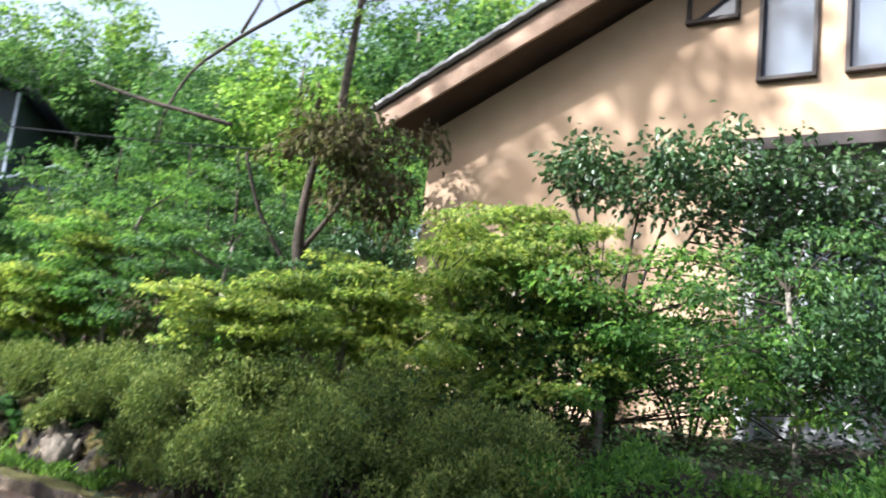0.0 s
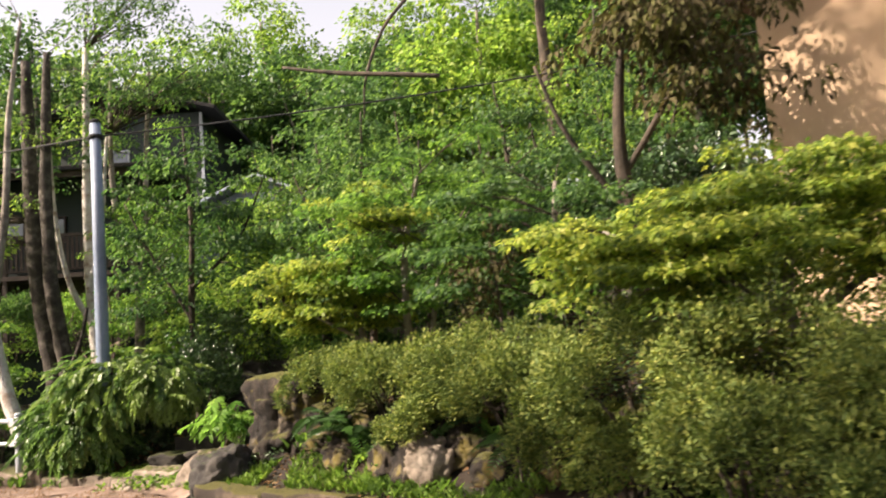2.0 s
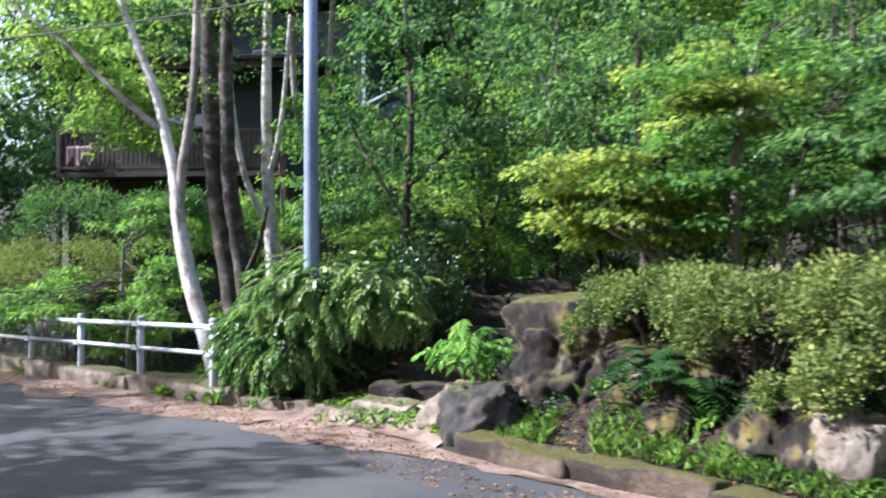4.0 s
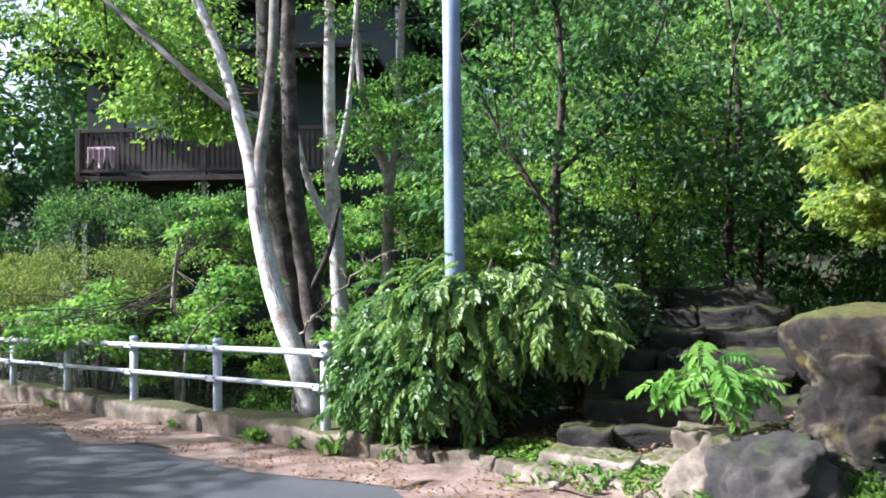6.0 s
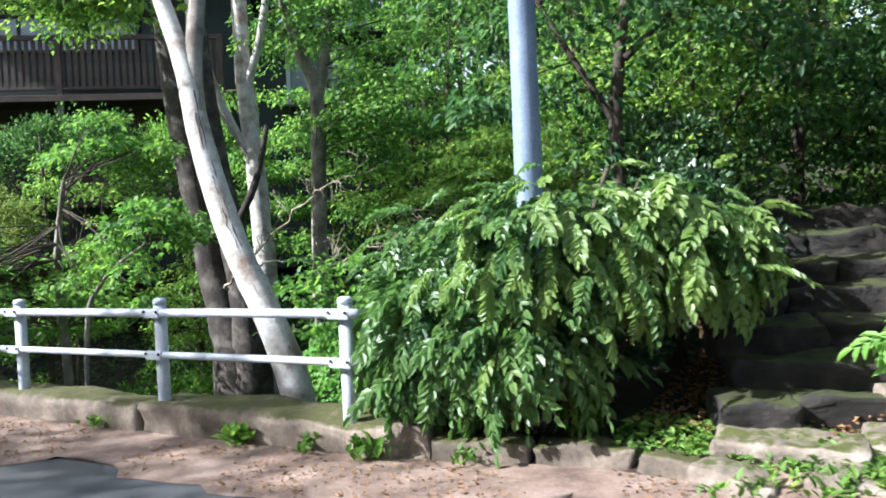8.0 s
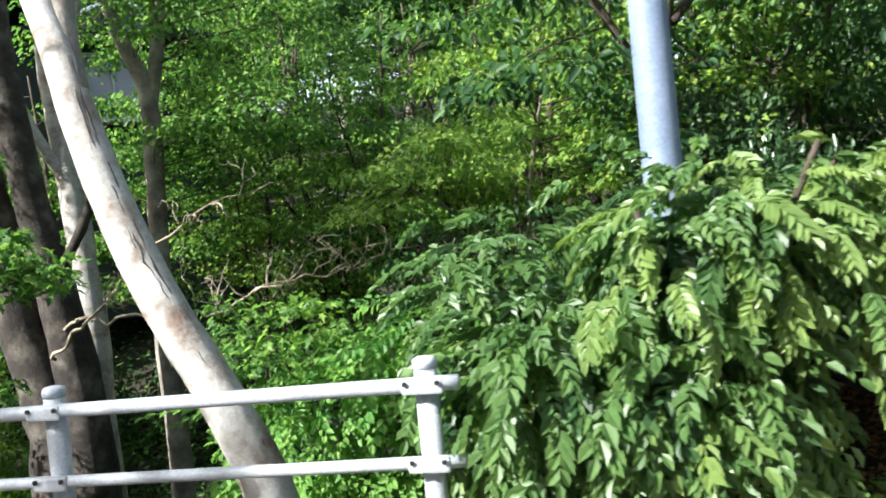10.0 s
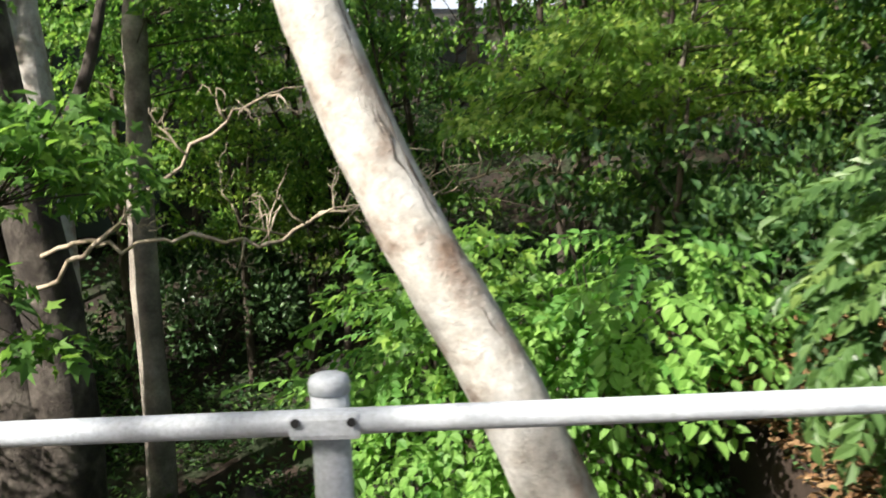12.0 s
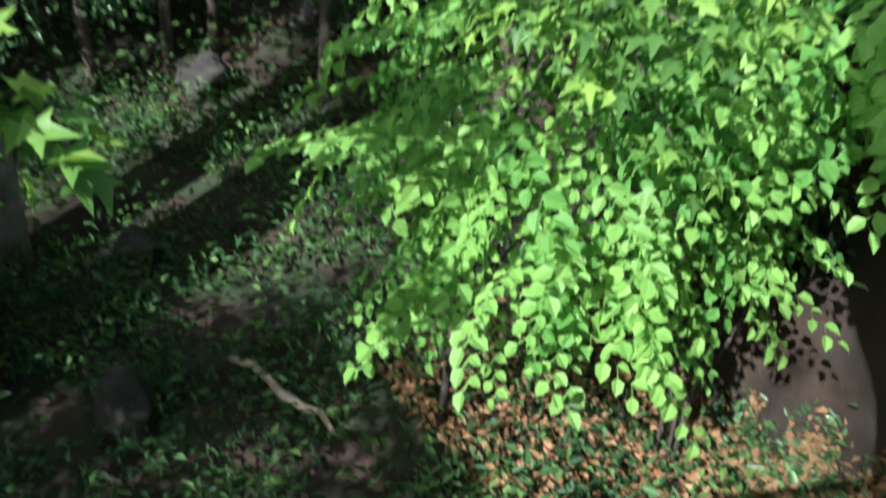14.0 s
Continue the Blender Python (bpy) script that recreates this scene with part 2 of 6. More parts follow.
def boulder_build(nt, bsdf):
    """Brown rock with dark seams that run down it, pale worn faces, ochre lichen and moss on top."""
    co = nt.nodes.new("ShaderNodeTexCoord")
    squash = nt.nodes.new("ShaderNodeMapping")
    squash.inputs["Scale"].default_value = (1, 1, 0.4)
    nt.links.new(co.outputs["Object"], squash.inputs[0])
    streak, fine, blotch, lichen = noise_node(nt, 4.5, 8, 0.7), noise_node(nt, 22, 8, 0.75), noise_node(nt, 1.7, 4), noise_node(nt, 2.1, 5, 0.65)
    nt.links.new(squash.outputs[0], streak.inputs["Vector"])
    r = ramp(nt, streak.outputs[0], [(0.4, (0.008, 0.006, 0.005)), (0.52, (0.026, 0.019, 0.014)), (0.68, (0.1, 0.076, 0.052))])
    pale = ramp(nt, blotch.outputs[0], [(0.58, (0, 0, 0)), (0.66, (0.75, 0.75, 0.75))])
    col = mixed(nt, pale.outputs[0], r.outputs[0], (0.3, 0.25, 0.17))
    g = ramp(nt, fine.outputs[0], [(0.25, (0.4, 0.4, 0.4)), (0.75, (1.3, 1.3, 1.3))])
    col = mixed(nt, 0.85, col, g.outputs[0], "MULTIPLY")
    spots = ramp(nt, lichen.outputs[0], [(0.56, (0, 0, 0)), (0.63, (0.8, 0.8, 0.8))])
    col = mixed(nt, spots.outputs[0], col, (0.16, 0.125, 0.02))
    geo = nt.nodes.new("ShaderNodeNewGeometry")
    sep = nt.nodes.new("ShaderNodeSeparateXYZ")
    nt.links.new(geo.outputs["Normal"], sep.inputs[0])
    top = ramp(nt, sep.outputs[2], [(0.55, (0, 0, 0)), (0.85, (1, 1, 1))])
    moss = ramp(nt, fine.outputs[0], [(0.3, (0.03, 0.035, 0.008)), (0.7, (0.13, 0.125, 0.022))])
    col = mixed(nt, top.outputs[0], col, moss.outputs[0])
    nt.links.new(col, bsdf.inputs["Base Color"])
    bsdf.inputs["Roughness"].default_value = 0.95
    bump(nt, bsdf, fine.outputs[0], 0.8, 0.05)


MOSSY_ROCK = material("seamed_mossy_rock", boulder_build)


def glass_build(nt, bsdf):
    n = noise_node(nt, 0.7, 2)
    r = ramp(nt, n.outputs[0], [(0.3, (0.10, 0.12, 0.15)), (0.7, (0.20, 0.23, 0.28))])
    nt.links.new(r.outputs[0], bsdf.inputs["Base Color"])
    bsdf.inputs["Roughness"].default_value, bsdf.inputs["Specular IOR Level"].default_value = 0.06, 0.9


PANE = material("curtained_window_glass", glass_build)


# ---- mesh helpers ----
def thing(name, label, category, at=(0, 0, 0), group="", kind=""):
    ob = new(name)
    ob.location = at
    return tagged(ob, label, category, group, kind)


def part(name, bm, mat, parent=None, label=""):
    """Links a bmesh as one mesh object."""
    me = bpy.data.meshes.new(name)
    bm.normal_update()
    bm.to_mesh(me)
    bm.free()
    me.materials.append(mat)
    ob = new(name, me)
    ob.parent = parent
    return tagged(ob, label)


def smooth(ob):
    ob.data.polygons.foreach_set("use_smooth", [True] * len(ob.data.polygons))
    return ob


def box(bm, m, sx, sy, sz, bevel=0.0):
    """A box of that size about m's origin."""
    got = bmesh.ops.create_cube(bm, size=1, matrix=m @ Matrix.Diagonal((sx, sy, sz, 1)))
    if bevel:
        edges = list({e for v in got["verts"] for e in v.link_edges})
        bmesh.ops.bevel(bm, geom=edges, offset=bevel, segments=2, affect="EDGES", profile=0.6)
    return bm


def new_box(m, sx, sy, sz, bevel=0.0):
    return box(bmesh.new(), m, sx, sy, sz, bevel)


def tube(bm, pts, radii, sides=10, wobble=0.0, seed=0):
    """A tapered tube along points, closed at both ends."""
    pts = [Vector(p) for p in pts]
    rings, ref = [], Vector((0.31, 0.95, 0.05))
    for i, p in enumerate(pts):
        d = (pts[min(i + 1, len(pts) - 1)] - pts[max(i - 1, 0)]).normalized()
        a = d.cross(ref).normalized()
        b = d.cross(a).normalized()
        ring = []
        for k in range(sides):
            th = math.tau * k / sides
            off = a * math.cos(th) + b * math.sin(th)
            r = radii[i]
            if wobble:
                r *= 1 + wobble * noise.noise(Vector((p + off * radii[i]) * 2.3 / max(radii[i], 0.03) * 0.25) + Vector((seed, 0, 0)))
            ring.append(bm.verts.new(p + off * r))
        rings.append(ring)
    for r0, r1 in zip(rings, rings[1:]):
        for k in range(sides):
            bm.faces.new((r0[k], r0[(k + 1) % sides], r1[(k + 1) % sides], r1[k]))
    bm.faces.new(rings[0][::-1])
    bm.faces.new(rings[-1])
    return bm


def bent(pts, radii, steps=4, jitter=0.0, rng=None):
    """Catmull-Rom through points, with the radii, finer by steps."""
    P = [Vector(p) for p in pts]
    out, rad = [], []
    for i in range(len(P) - 1):
        p0, p1, p2, p3 = P[max(i - 1, 0)], P[i], P[i + 1], P[min(i + 2, len(P) - 1)]
        for k in range(steps):
            t = k / steps
            q = 0.5 * (2 * p1 + (p2 - p0) * t + (2 * p0 - 5 * p1 + 4 * p2 - p3) * t * t + (3 * p1 - p0 - 3 * p2 + p3) * t ** 3)
            if jitter and rng:
                q = q + Vector([rng.gauss(0, jitter) for _ in range(3)])
            out.append(q)
            rad.append(radii[i] * (1 - t) + radii[i + 1] * t)
    return out + [P[-1]], rad + [radii[-1]]


def limb(bm, pts, radii, sides=10, wobble=0.25, steps=4, jitter=0.0, rng=None, seed=0):
    p, r = bent(pts, radii, steps, jitter, rng)
    return tube(bm, p, r, sides, wobble, seed)


def rock(size, seed, detail=3, rugged=0.35, faces=()):
    """A boulder: a lumpy ball cut by flat faces, with a rough skin."""
    rnd = random.Random(seed)
    cuts = [(Vector((rnd.gauss(0, 1), rnd.gauss(0, 1), rnd.gauss(0, 0.8))).normalized(), rnd.uniform(0.62, 0.86)) for _ in range(11)] + [(Vector(n).normalized(), d) for n, d in faces]
    bm = bmesh.new()
    bmesh.ops.create_icosphere(bm, subdivisions=detail, radius=1)
    for v in bm.verts:
        n = v.co.normalized()
        q = n * (1 + rugged * 0.6 * noise.fractal(n * 1.5 + Vector((seed * 3.1, 0, 0)), 0.9, 2.0, 4))
        for c, d in cuts:
            over = q.dot(c) - d
            if over > 0:
                q -= c * over * 0.9
        q += n * rugged * (0.38 * noise.fractal(q * 3.5 + Vector((0, seed, 0)), 0.7, 2.0, 5) - 0.4 * (1 - abs(noise.noise(q * 2.6 + Vector((seed, 3, 0))))) ** 8)
        v.co = Vector((q.x * size[0], q.y * size[1], q.z * size[2])) * 0.56
    return bm


def ledge_rock(size, seed, detail=6):
    """A blocky upright rock with a flat top that juts over its hollowed, seamed sides."""
    bm = bmesh.new()
    bmesh.ops.create_icosphere(bm, subdivisions=detail, radius=1)
    off = Vector((seed * 2.7, 0, seed))
    for v in bm.verts:
        n = v.co.normalized()
        k = (abs(n.x) ** 4.5 + abs(n.y) ** 4.5 + abs(n.z) ** 6) ** (-1 / 4.8)
        q = n * k
        flat = 1 - abs(q.z) ** 8 * 0.85
        hollow = 1 - 0.17 * math.exp(-((q.z - 0.25) / 0.42) ** 2) + 0.05 * q.z
        side = Vector((q.x, q.y, 0)) * hollow
        seam = (1 - abs(noise.noise(Vector((q.x * 2.1, q.y * 2.1, q.z * 0.7)) + off))) ** 9
        lump = 0.2 * noise.fractal(q * 1.3 + off, 0.9, 2, 4) + 0.075 * noise.fractal(q * 5.5 + off, 0.8, 2, 4)
        q = Vector((side.x, side.y, q.z)) + n * flat * (lump - 0.13 * seam)
        q.z += 0.05 * noise.fractal(Vector((q.x * 2, q.y * 2, seed)), 0.9, 2, 3)
        v.co = Vector((q.x * size[0], q.y * size[1], q.z * size[2])) * 0.5
    return bm


def rough_block(size, seed, cuts=5, amount=0.03):
    """A hewn block with worn edges."""
    bm = new_box(Matrix.Identity(4), *size, bevel=min(size) * 0.14)
    bmesh.ops.subdivide_edges(bm, edges=[e for e in bm.edges if e.calc_length() > min(size) * 0.5], cuts=cuts, use_grid_fill=True)
    for v in bm.verts:
        q = v.co.copy()
        v.co += Vector([(noise.noise(q * 3.5 + Vector((seed * 7, k * 13, 0))) + 0.45 * noise.fractal(q * 11 + Vector((seed, k * 5, 3)), 0.8, 2, 3)) * amount for k in range(3)])
    return bm


def leaf_mesh(name, pos, along, normal, length, width, shape=4, fold=0.18):
    """One mesh of leaves. pos, along and normal are arrays of points, length the leaves' lengths, width their share of it."""
    n = len(pos)
    along = along / (np.linalg.norm(along, axis=1, keepdims=True) + 1e-9)
    side = np.cross(along, normal)
    side = side / (np.linalg.norm(side, axis=1, keepdims=True) + 1e-9)
    up = np.cross(side, along)
    L = np.asarray(length).reshape(-1, 1) * np.ones((n, 1))
    W = L * width * 0.5
    if shape == 4:
        prof = [(0, 0, 0), (0.42, 1, 1), (1, 0, -0.6), (0.42, -1, 1)]
        quads = [(0, 1, 2), (0, 2, 3)]
    elif shape == 6:
        prof = [(0, 0, 0), (0.28, 0.95, 1), (0.68, 0.8, 0.7), (1, 0, -1.2), (0.68, -0.8, 0.7), (0.28, -0.95, 1)]
        quads = [(0, 1, 2, 3), (0, 3, 4, 5)]
    else:
        # a palmate leaf of five lobes
        prof = [(0, 0, 0), (0.02, 0.55, 0.2), (0.18, 0.28, 0.3), (0.48, 1, 0), (0.5, 0.36, 0.3), (1, 0, -1), (0.5, -0.36, 0.3), (0.48, -1, 0), (0.18, -0.28, 0.3), (0.02, -0.55, 0.2)]
        quads = [(0, 1, 2), (0, 2, 3, 4), (0, 4, 5), (0, 5, 6), (0, 6, 7, 8), (0, 8, 9)]
    k = len(prof)
    co = np.stack([pos + along * L * a + side * W * b + up * L * fold * c for a, b, c in prof], 1).reshape(-1, 3)
    sizes = np.tile([len(q) for q in quads], n)
    idx = (np.arange(n)[:, None] * k + np.array([i for q in quads for i in q])[None, :]).reshape(-1)
    me = bpy.data.meshes.new(name)
    me.vertices.add(n * k)
    me.vertices.foreach_set("co", co.astype(np.float32).reshape(-1))
    me.loops.add(len(idx))
    me.loops.foreach_set("vertex_index", idx.astype(np.int32))
    me.polygons.add(len(sizes))
    me.polygons.foreach_set("loop_start", np.concatenate(([0], np.cumsum(sizes)[:-1])).astype(np.int32))
    me.update(calc_edges=True)
    return me


def sprig_mesh(name, nodes, leaves, mat, width, stem=0.004):
    """A stalk through nodes with leaves that grow from it: each leaf is a node's number, direction, normal and length."""
    bm = bmesh.new()
    spine = [bm.verts.new(Vector(n)) for n in nodes]
    side = [bm.verts.new(Vector(n) + Vector((0, stem, -stem))) for n in nodes]
    for i in range(len(nodes) - 1):
        bm.faces.new((spine[i], spine[i + 1], side[i + 1], side[i]))
    for i, d, n, ln in leaves:
        d = Vector(d).normalized()
        s = d.cross(Vector(n)).normalized()
        u = s.cross(d)
        b = spine[i].co
        v = [bm.verts.new(b + d * ln * a + s * ln * width * 0.5 * w + u * ln * 0.12 * h) for a, w, h in ((0.28, 0.95, 1), (0.68, 0.8, 0.7), (1, 0, -1.2), (0.68, -0.8, 0.7), (0.28, -0.95, 1))]
        bm.faces.new((spine[i], v[0], v[1], v[2]))
        bm.faces.new((spine[i], v[2], v[3], v[4]))
    me = bpy.data.meshes.new(name)
    bm.to_mesh(me)
    bm.free()
    me.materials.append(mat)
    return me


def leaf_part(name, me, mat, parent=None, label=""):
    me.materials.append(mat)
    ob = new(name, me)
    ob.parent = parent
    return tagged(ob, label)


def pads(rng, centres, radius, thick, per, size, droop=0.35, flat=0.8, spread=0.35):
    """Leaves in flattened tufts round the centres: positions, directions, normals, lengths."""
    c = np.repeat(np.asarray(centres, float), per, axis=0)
    n = len(c)
    r = np.repeat(rng.uniform(0.6, 1.3, len(centres)), per)[:, None] * radius
    ang = rng.uniform(0, math.tau, n)
    rad = np.sqrt(rng.uniform(0, 1, n))[:, None]
    off = np.stack([np.cos(ang), np.sin(ang), np.zeros(n)], 1) * rad * r
    off[:, 2] = rng.normal(0, thick, n) - 0.25 * rad[:, 0] ** 2 * r[:, 0]
    along = off * [1, 1, 0.4] + rng.normal(0, spread * radius, (n, 3)) + [0, 0, -droop * radius]
    normal = np.array([0, 0, flat]) + rng.normal(0, 0.45, (n, 3)) + off / r * [0.75, 0.75, 0]
    return c + off, along, normal, rng.uniform(0.65, 1.25, n) * size


def in_ellipsoid(rng, n, centre, radii, inner=0.35, gaps=0.0, seed=0):
    """Points in an uneven ellipsoid, more of them towards its skin, with gaps."""
    out = []
    while len(out) < n:
        d = rng.normal(0, 1, 3)
        d /= np.linalg.norm(d)
        lump = 1 + 0.38 * noise.noise(Vector(d * 1.7) + Vector((seed, seed, 0)))
        p = d * (inner + (1 - inner) * rng.uniform(0, 1) ** 0.6) * lump
        if gaps and noise.noise(Vector(p * 2.6) + Vector((seed * 2.0, 0, 5))) < gaps - 0.5:
            continue
        out.append(np.asarray(centre) + p * radii)
    return np.array(out)


# ---- plan ----
KERB_LINE = [(-60, 36), (-30, 21.6), (-18, 15.93), (-13.2, 13.6), (-11.65, 12.86), (-9.85, 12.02), (-8.65, 11.72), (-7.35, 10.85), (-6.7, 10.2), (-5.9, 9.62), (-4.95, 9.1), (-3.0, 7.45), (0, 4.75), (6, -0.6), (40, -31)]
LINE = np.array(KERB_LINE, float)
SEG = np.diff(LINE, axis=0)
SEGLEN = np.linalg.norm(SEG, axis=1)
ARC = np.concatenate(([0], np.cumsum(SEGLEN)))
ARC -= ARC[5]


def road_z(x, y):
    return -0.10 + 0.0127 * ((x + 10) * 0.74 - (y - 12) * 0.675)


def along_road(x, y):
    """Place along the kerb line and distance beyond it (negative on the road)."""
    x, y = np.atleast_1d(np.asarray(x, float)), np.atleast_1d(np.asarray(y, float))
    best = np.full(x.shape, 1e9)
    a_out, s_out = np.zeros(x.shape), np.zeros(x.shape)
    for i in range(len(SEG)):
        d = SEG[i] / SEGLEN[i]
        rx, ry = x - LINE[i, 0], y - LINE[i, 1]
        t = np.clip(rx * d[0] + ry * d[1], 0, SEGLEN[i])
        ex, ey = rx - t * d[0], ry - t * d[1]
        dist = np.hypot(ex, ey)
        side = np.sign(d[0] * ry - d[1] * rx)
        m = dist < best
        best = np.where(m, dist, best)
        a_out, s_out = np.where(m, ARC[i] + t, a_out), np.where(m, dist * side, s_out)
    return a_out, s_out


def kerb_point(a, s=0.0):
    """World place at a along the kerb line and s beyond it."""
    i = int(np.clip(np.searchsorted(ARC, a) - 1, 0, len(SEG) - 1))
    d = SEG[i] / SEGLEN[i]
    p = LINE[i] + d * (a - ARC[i])
    return Vector((p[0] - d[1] * s, p[1] + d[0] * s, 0)), math.atan2(d[1], d[0])


def ground_z(x, y):
    a, s = along_road(x, y)
    zr = road_z(np.atleast_1d(x), np.atleast_1d(y))
    gully = np.interp(s, [0, 0.3, 0.6, 1.6, 3.0, 5.0, 7.0, 9, 11.5, 15, 24, 60, 160, 600], [0, -0.05, -0.5, -1.5, -1.8, -1.5, -0.95, -0.1, 0.9, 2.2, 4.6, 13, 30, 60])
    bed = np.interp(s, [0, 0.15, 0.8, 1.6, 2.6, 5, 14, 24, 60, 160, 600], [0, 0.06, 0.15, 0.38, 0.85, 1.35, 2.2, 4.2, 12, 30, 60])
    bank = np.interp(s, [0, 0.15, 0.5, 0.95, 1.3, 1.8, 3, 5, 14, 24, 60, 160, 600], [0, 0.10, 0.2, 0.55, 0.85, 1.08, 1.2, 1.3, 1.9, 3.8, 12, 30, 60])
    w1 = np.clip((a + 0.35) / 0.7, 0, 1)
    w2 = np.clip((a - 3.7) / 1.2, 0, 1)
    far = np.clip((s - 1.5) / 6, 0, 1)
    w1 = w1 * (1 - far) + far * np.clip((a - 0.3) / 5, 0, 1)
    z = gully * (1 - w1) + w1 * (bed * (1 - w2) + bank * w2)
    beyond = np.interp(-s, [0, 7.2, 8.5, 12, 60, 600], [0, 0, 0.3, 0.6, 3, 30])
    return zr * np.clip(1 - np.abs(s) / 60, 0, 1) + np.where(s > 0, z, beyond)


def gz(x, y):
    return float(ground_z(x, y)[0])


def sheet(name, xs, ys, height, mat, lumps=0.0):
    X, Y = np.meshgrid(xs, ys)
    Z = height(X.ravel(), Y.ravel())
    if lumps:
        a, s = along_road(X.ravel(), Y.ravel())
        Z = Z + np.where(s > 0.3, 1, 0) * lumps * np.array([noise.noise(Vector((px * 1.7, py * 1.7, 0))) for px, py in zip(X.ravel(), Y.ravel())])
    w, h = len(xs), len(ys)
    i = np.arange(w * h).reshape(h, w)
    f = np.stack([i[:-1, :-1], i[:-1, 1:], i[1:, 1:], i[1:, :-1]], -1).reshape(-1, 4)
    me = bpy.data.meshes.new(name)
    me.from_pydata(np.stack([X.ravel(), Y.ravel(), Z], 1).tolist(), [], f.tolist())
    me.materials.append(mat)
    return smooth(new(name, me))


def spaced(c, near, step, far, n):
    """Even steps near c, then ever wider ones out to far."""
    inner = np.arange(-near, near + 1e-6, step)
    k = np.linspace(0, 1, n + 1)[1:]
    out = near + (far - near) * (np.exp(4.5 * k) - 1) / (math.exp(4.5) - 1)
    return c + np.concatenate((-out[::-1], inner, out))


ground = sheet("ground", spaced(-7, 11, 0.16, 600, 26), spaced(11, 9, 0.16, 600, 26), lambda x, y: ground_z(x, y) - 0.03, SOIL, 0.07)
tagged(ground, "dark soil ground, further darkened for gully shade, with moss and leaf litter, banked above the road", "ground", kind="structure")

# road: a strip beside the kerb line, and the paler verge along its edge
def strip(name, a0, a1, s0, s1, lift, mat, step=0.3, across=8, ragged=0.0):
    verts, faces = [], []
    n = int((a1 - a0) / step)
    for i in range(n + 1):
        a = a0 + (a1 - a0) * i / n
        for k in range(across + 1):
            narrow = 1 - 0.75 * min(1, max(0, (a - 2.9) / 1.3)) if ragged else 1
            s = s1 + (s0 - s1) * narrow * (1 - k / across)
            if ragged and k == 0:
                s += ragged * noise.fractal(Vector((a * 0.9, 3, 0)), 1, 2, 4)
            p, _ = kerb_point(a, s)
            verts.append((p.x, p.y, float(road_z(p.x, p.y)) + lift))
    for i in range(n):
        for k in range(across):
            j = i * (across + 1) + k
            faces.append((j, j + across + 1, j + across + 2, j + 1))
    me = bpy.data.meshes.new(name)
    me.from_pydata(verts, [], faces)
    me.materials.append(mat)
    return smooth(new(name, me))


def road_sheet():
    """The road surface: from the kerb line straight across to its other side."""
    near = [kerb_point(a, 0.02)[0] for a in np.arange(-60, 60.1, 0.5)]
    verts = [(p.x - 0.62 * d, p.y - 0.785 * d, float(road_z(p.x - 0.62 * d, p.y - 0.785 * d))) for p in near for d in (0, 1, 2.2, 3.5, 5, 7)]
    faces = [(i * 6 + k, i * 6 + k + 1, i * 6 + k + 7, i * 6 + k + 6) for i in range(len(near) - 1) for k in range(5)]
    me = bpy.data.meshes.new("road")
    me.from_pydata(verts, [], faces)
    me.materials.append(ASPHALT)
    return smooth(new("road", me))


tagged(road_sheet(), "worn dark grey asphalt road", "road", kind="structure")
tagged(strip("roadside_verge", -14, 8, -0.85, 0.01, 0.006, VERGE, 0.15, 6, 0.35), "strip of pale brown soil and leaf litter on the asphalt edge", "verge", kind="structure")


# ---- kerb ----
def kerb(name, label, a0, a1, length, height, width, mat, seed, s0=0.0):
    top = thing(name, label, "kerb", kind="structure")
    a, k = a0, 0
    while a < a1 - 0.1:
        l = min(length, a1 - a)
        p, ang = kerb_point(a + l / 2, s0 + width / 2)
        b = smooth(part("kerb_stone", rough_block((l - 0.008, width, height + 0.2), seed + k, 6, 0.045), mat, top))
        b.matrix_basis = pose(p.x, p.y, float(road_z(p.x, p.y)) + height / 2 - 0.1 + 0.012 * math.sin(k * 2.1), 0, 0, math.degrees(ang))
        a, k = a + l, k + 1
    return top


kerb("kerb_fence", "mossy concrete kerb under the white fence", -16, 0.28, 2.3, 0.22, 0.42, CONCRETE, 3, 0.0)
kerb("kerb_low", "low worn concrete kerb beside the shrub bed", 0.3, 2.1, 0.6, 0.11, 0.2, CONCRETE, 30)
kerb("kerb_moss", "moss-covered low stone kerb below the bank", 3.9, 14, 1.15, 0.15, 0.32, STONE, 60)

# ---- fence ----
POST_A, POST_B = Vector((-10.11, 12.27, 0.10)), Vector((-11.65, 13.0, 0.075))
STEP = POST_B - POST_A
fence = thing("guard_fence", "white painted steel pipe fence with two rails on the kerb", "fence", POST_A)
ANG = math.degrees(math.atan2(STEP.y, STEP.x))
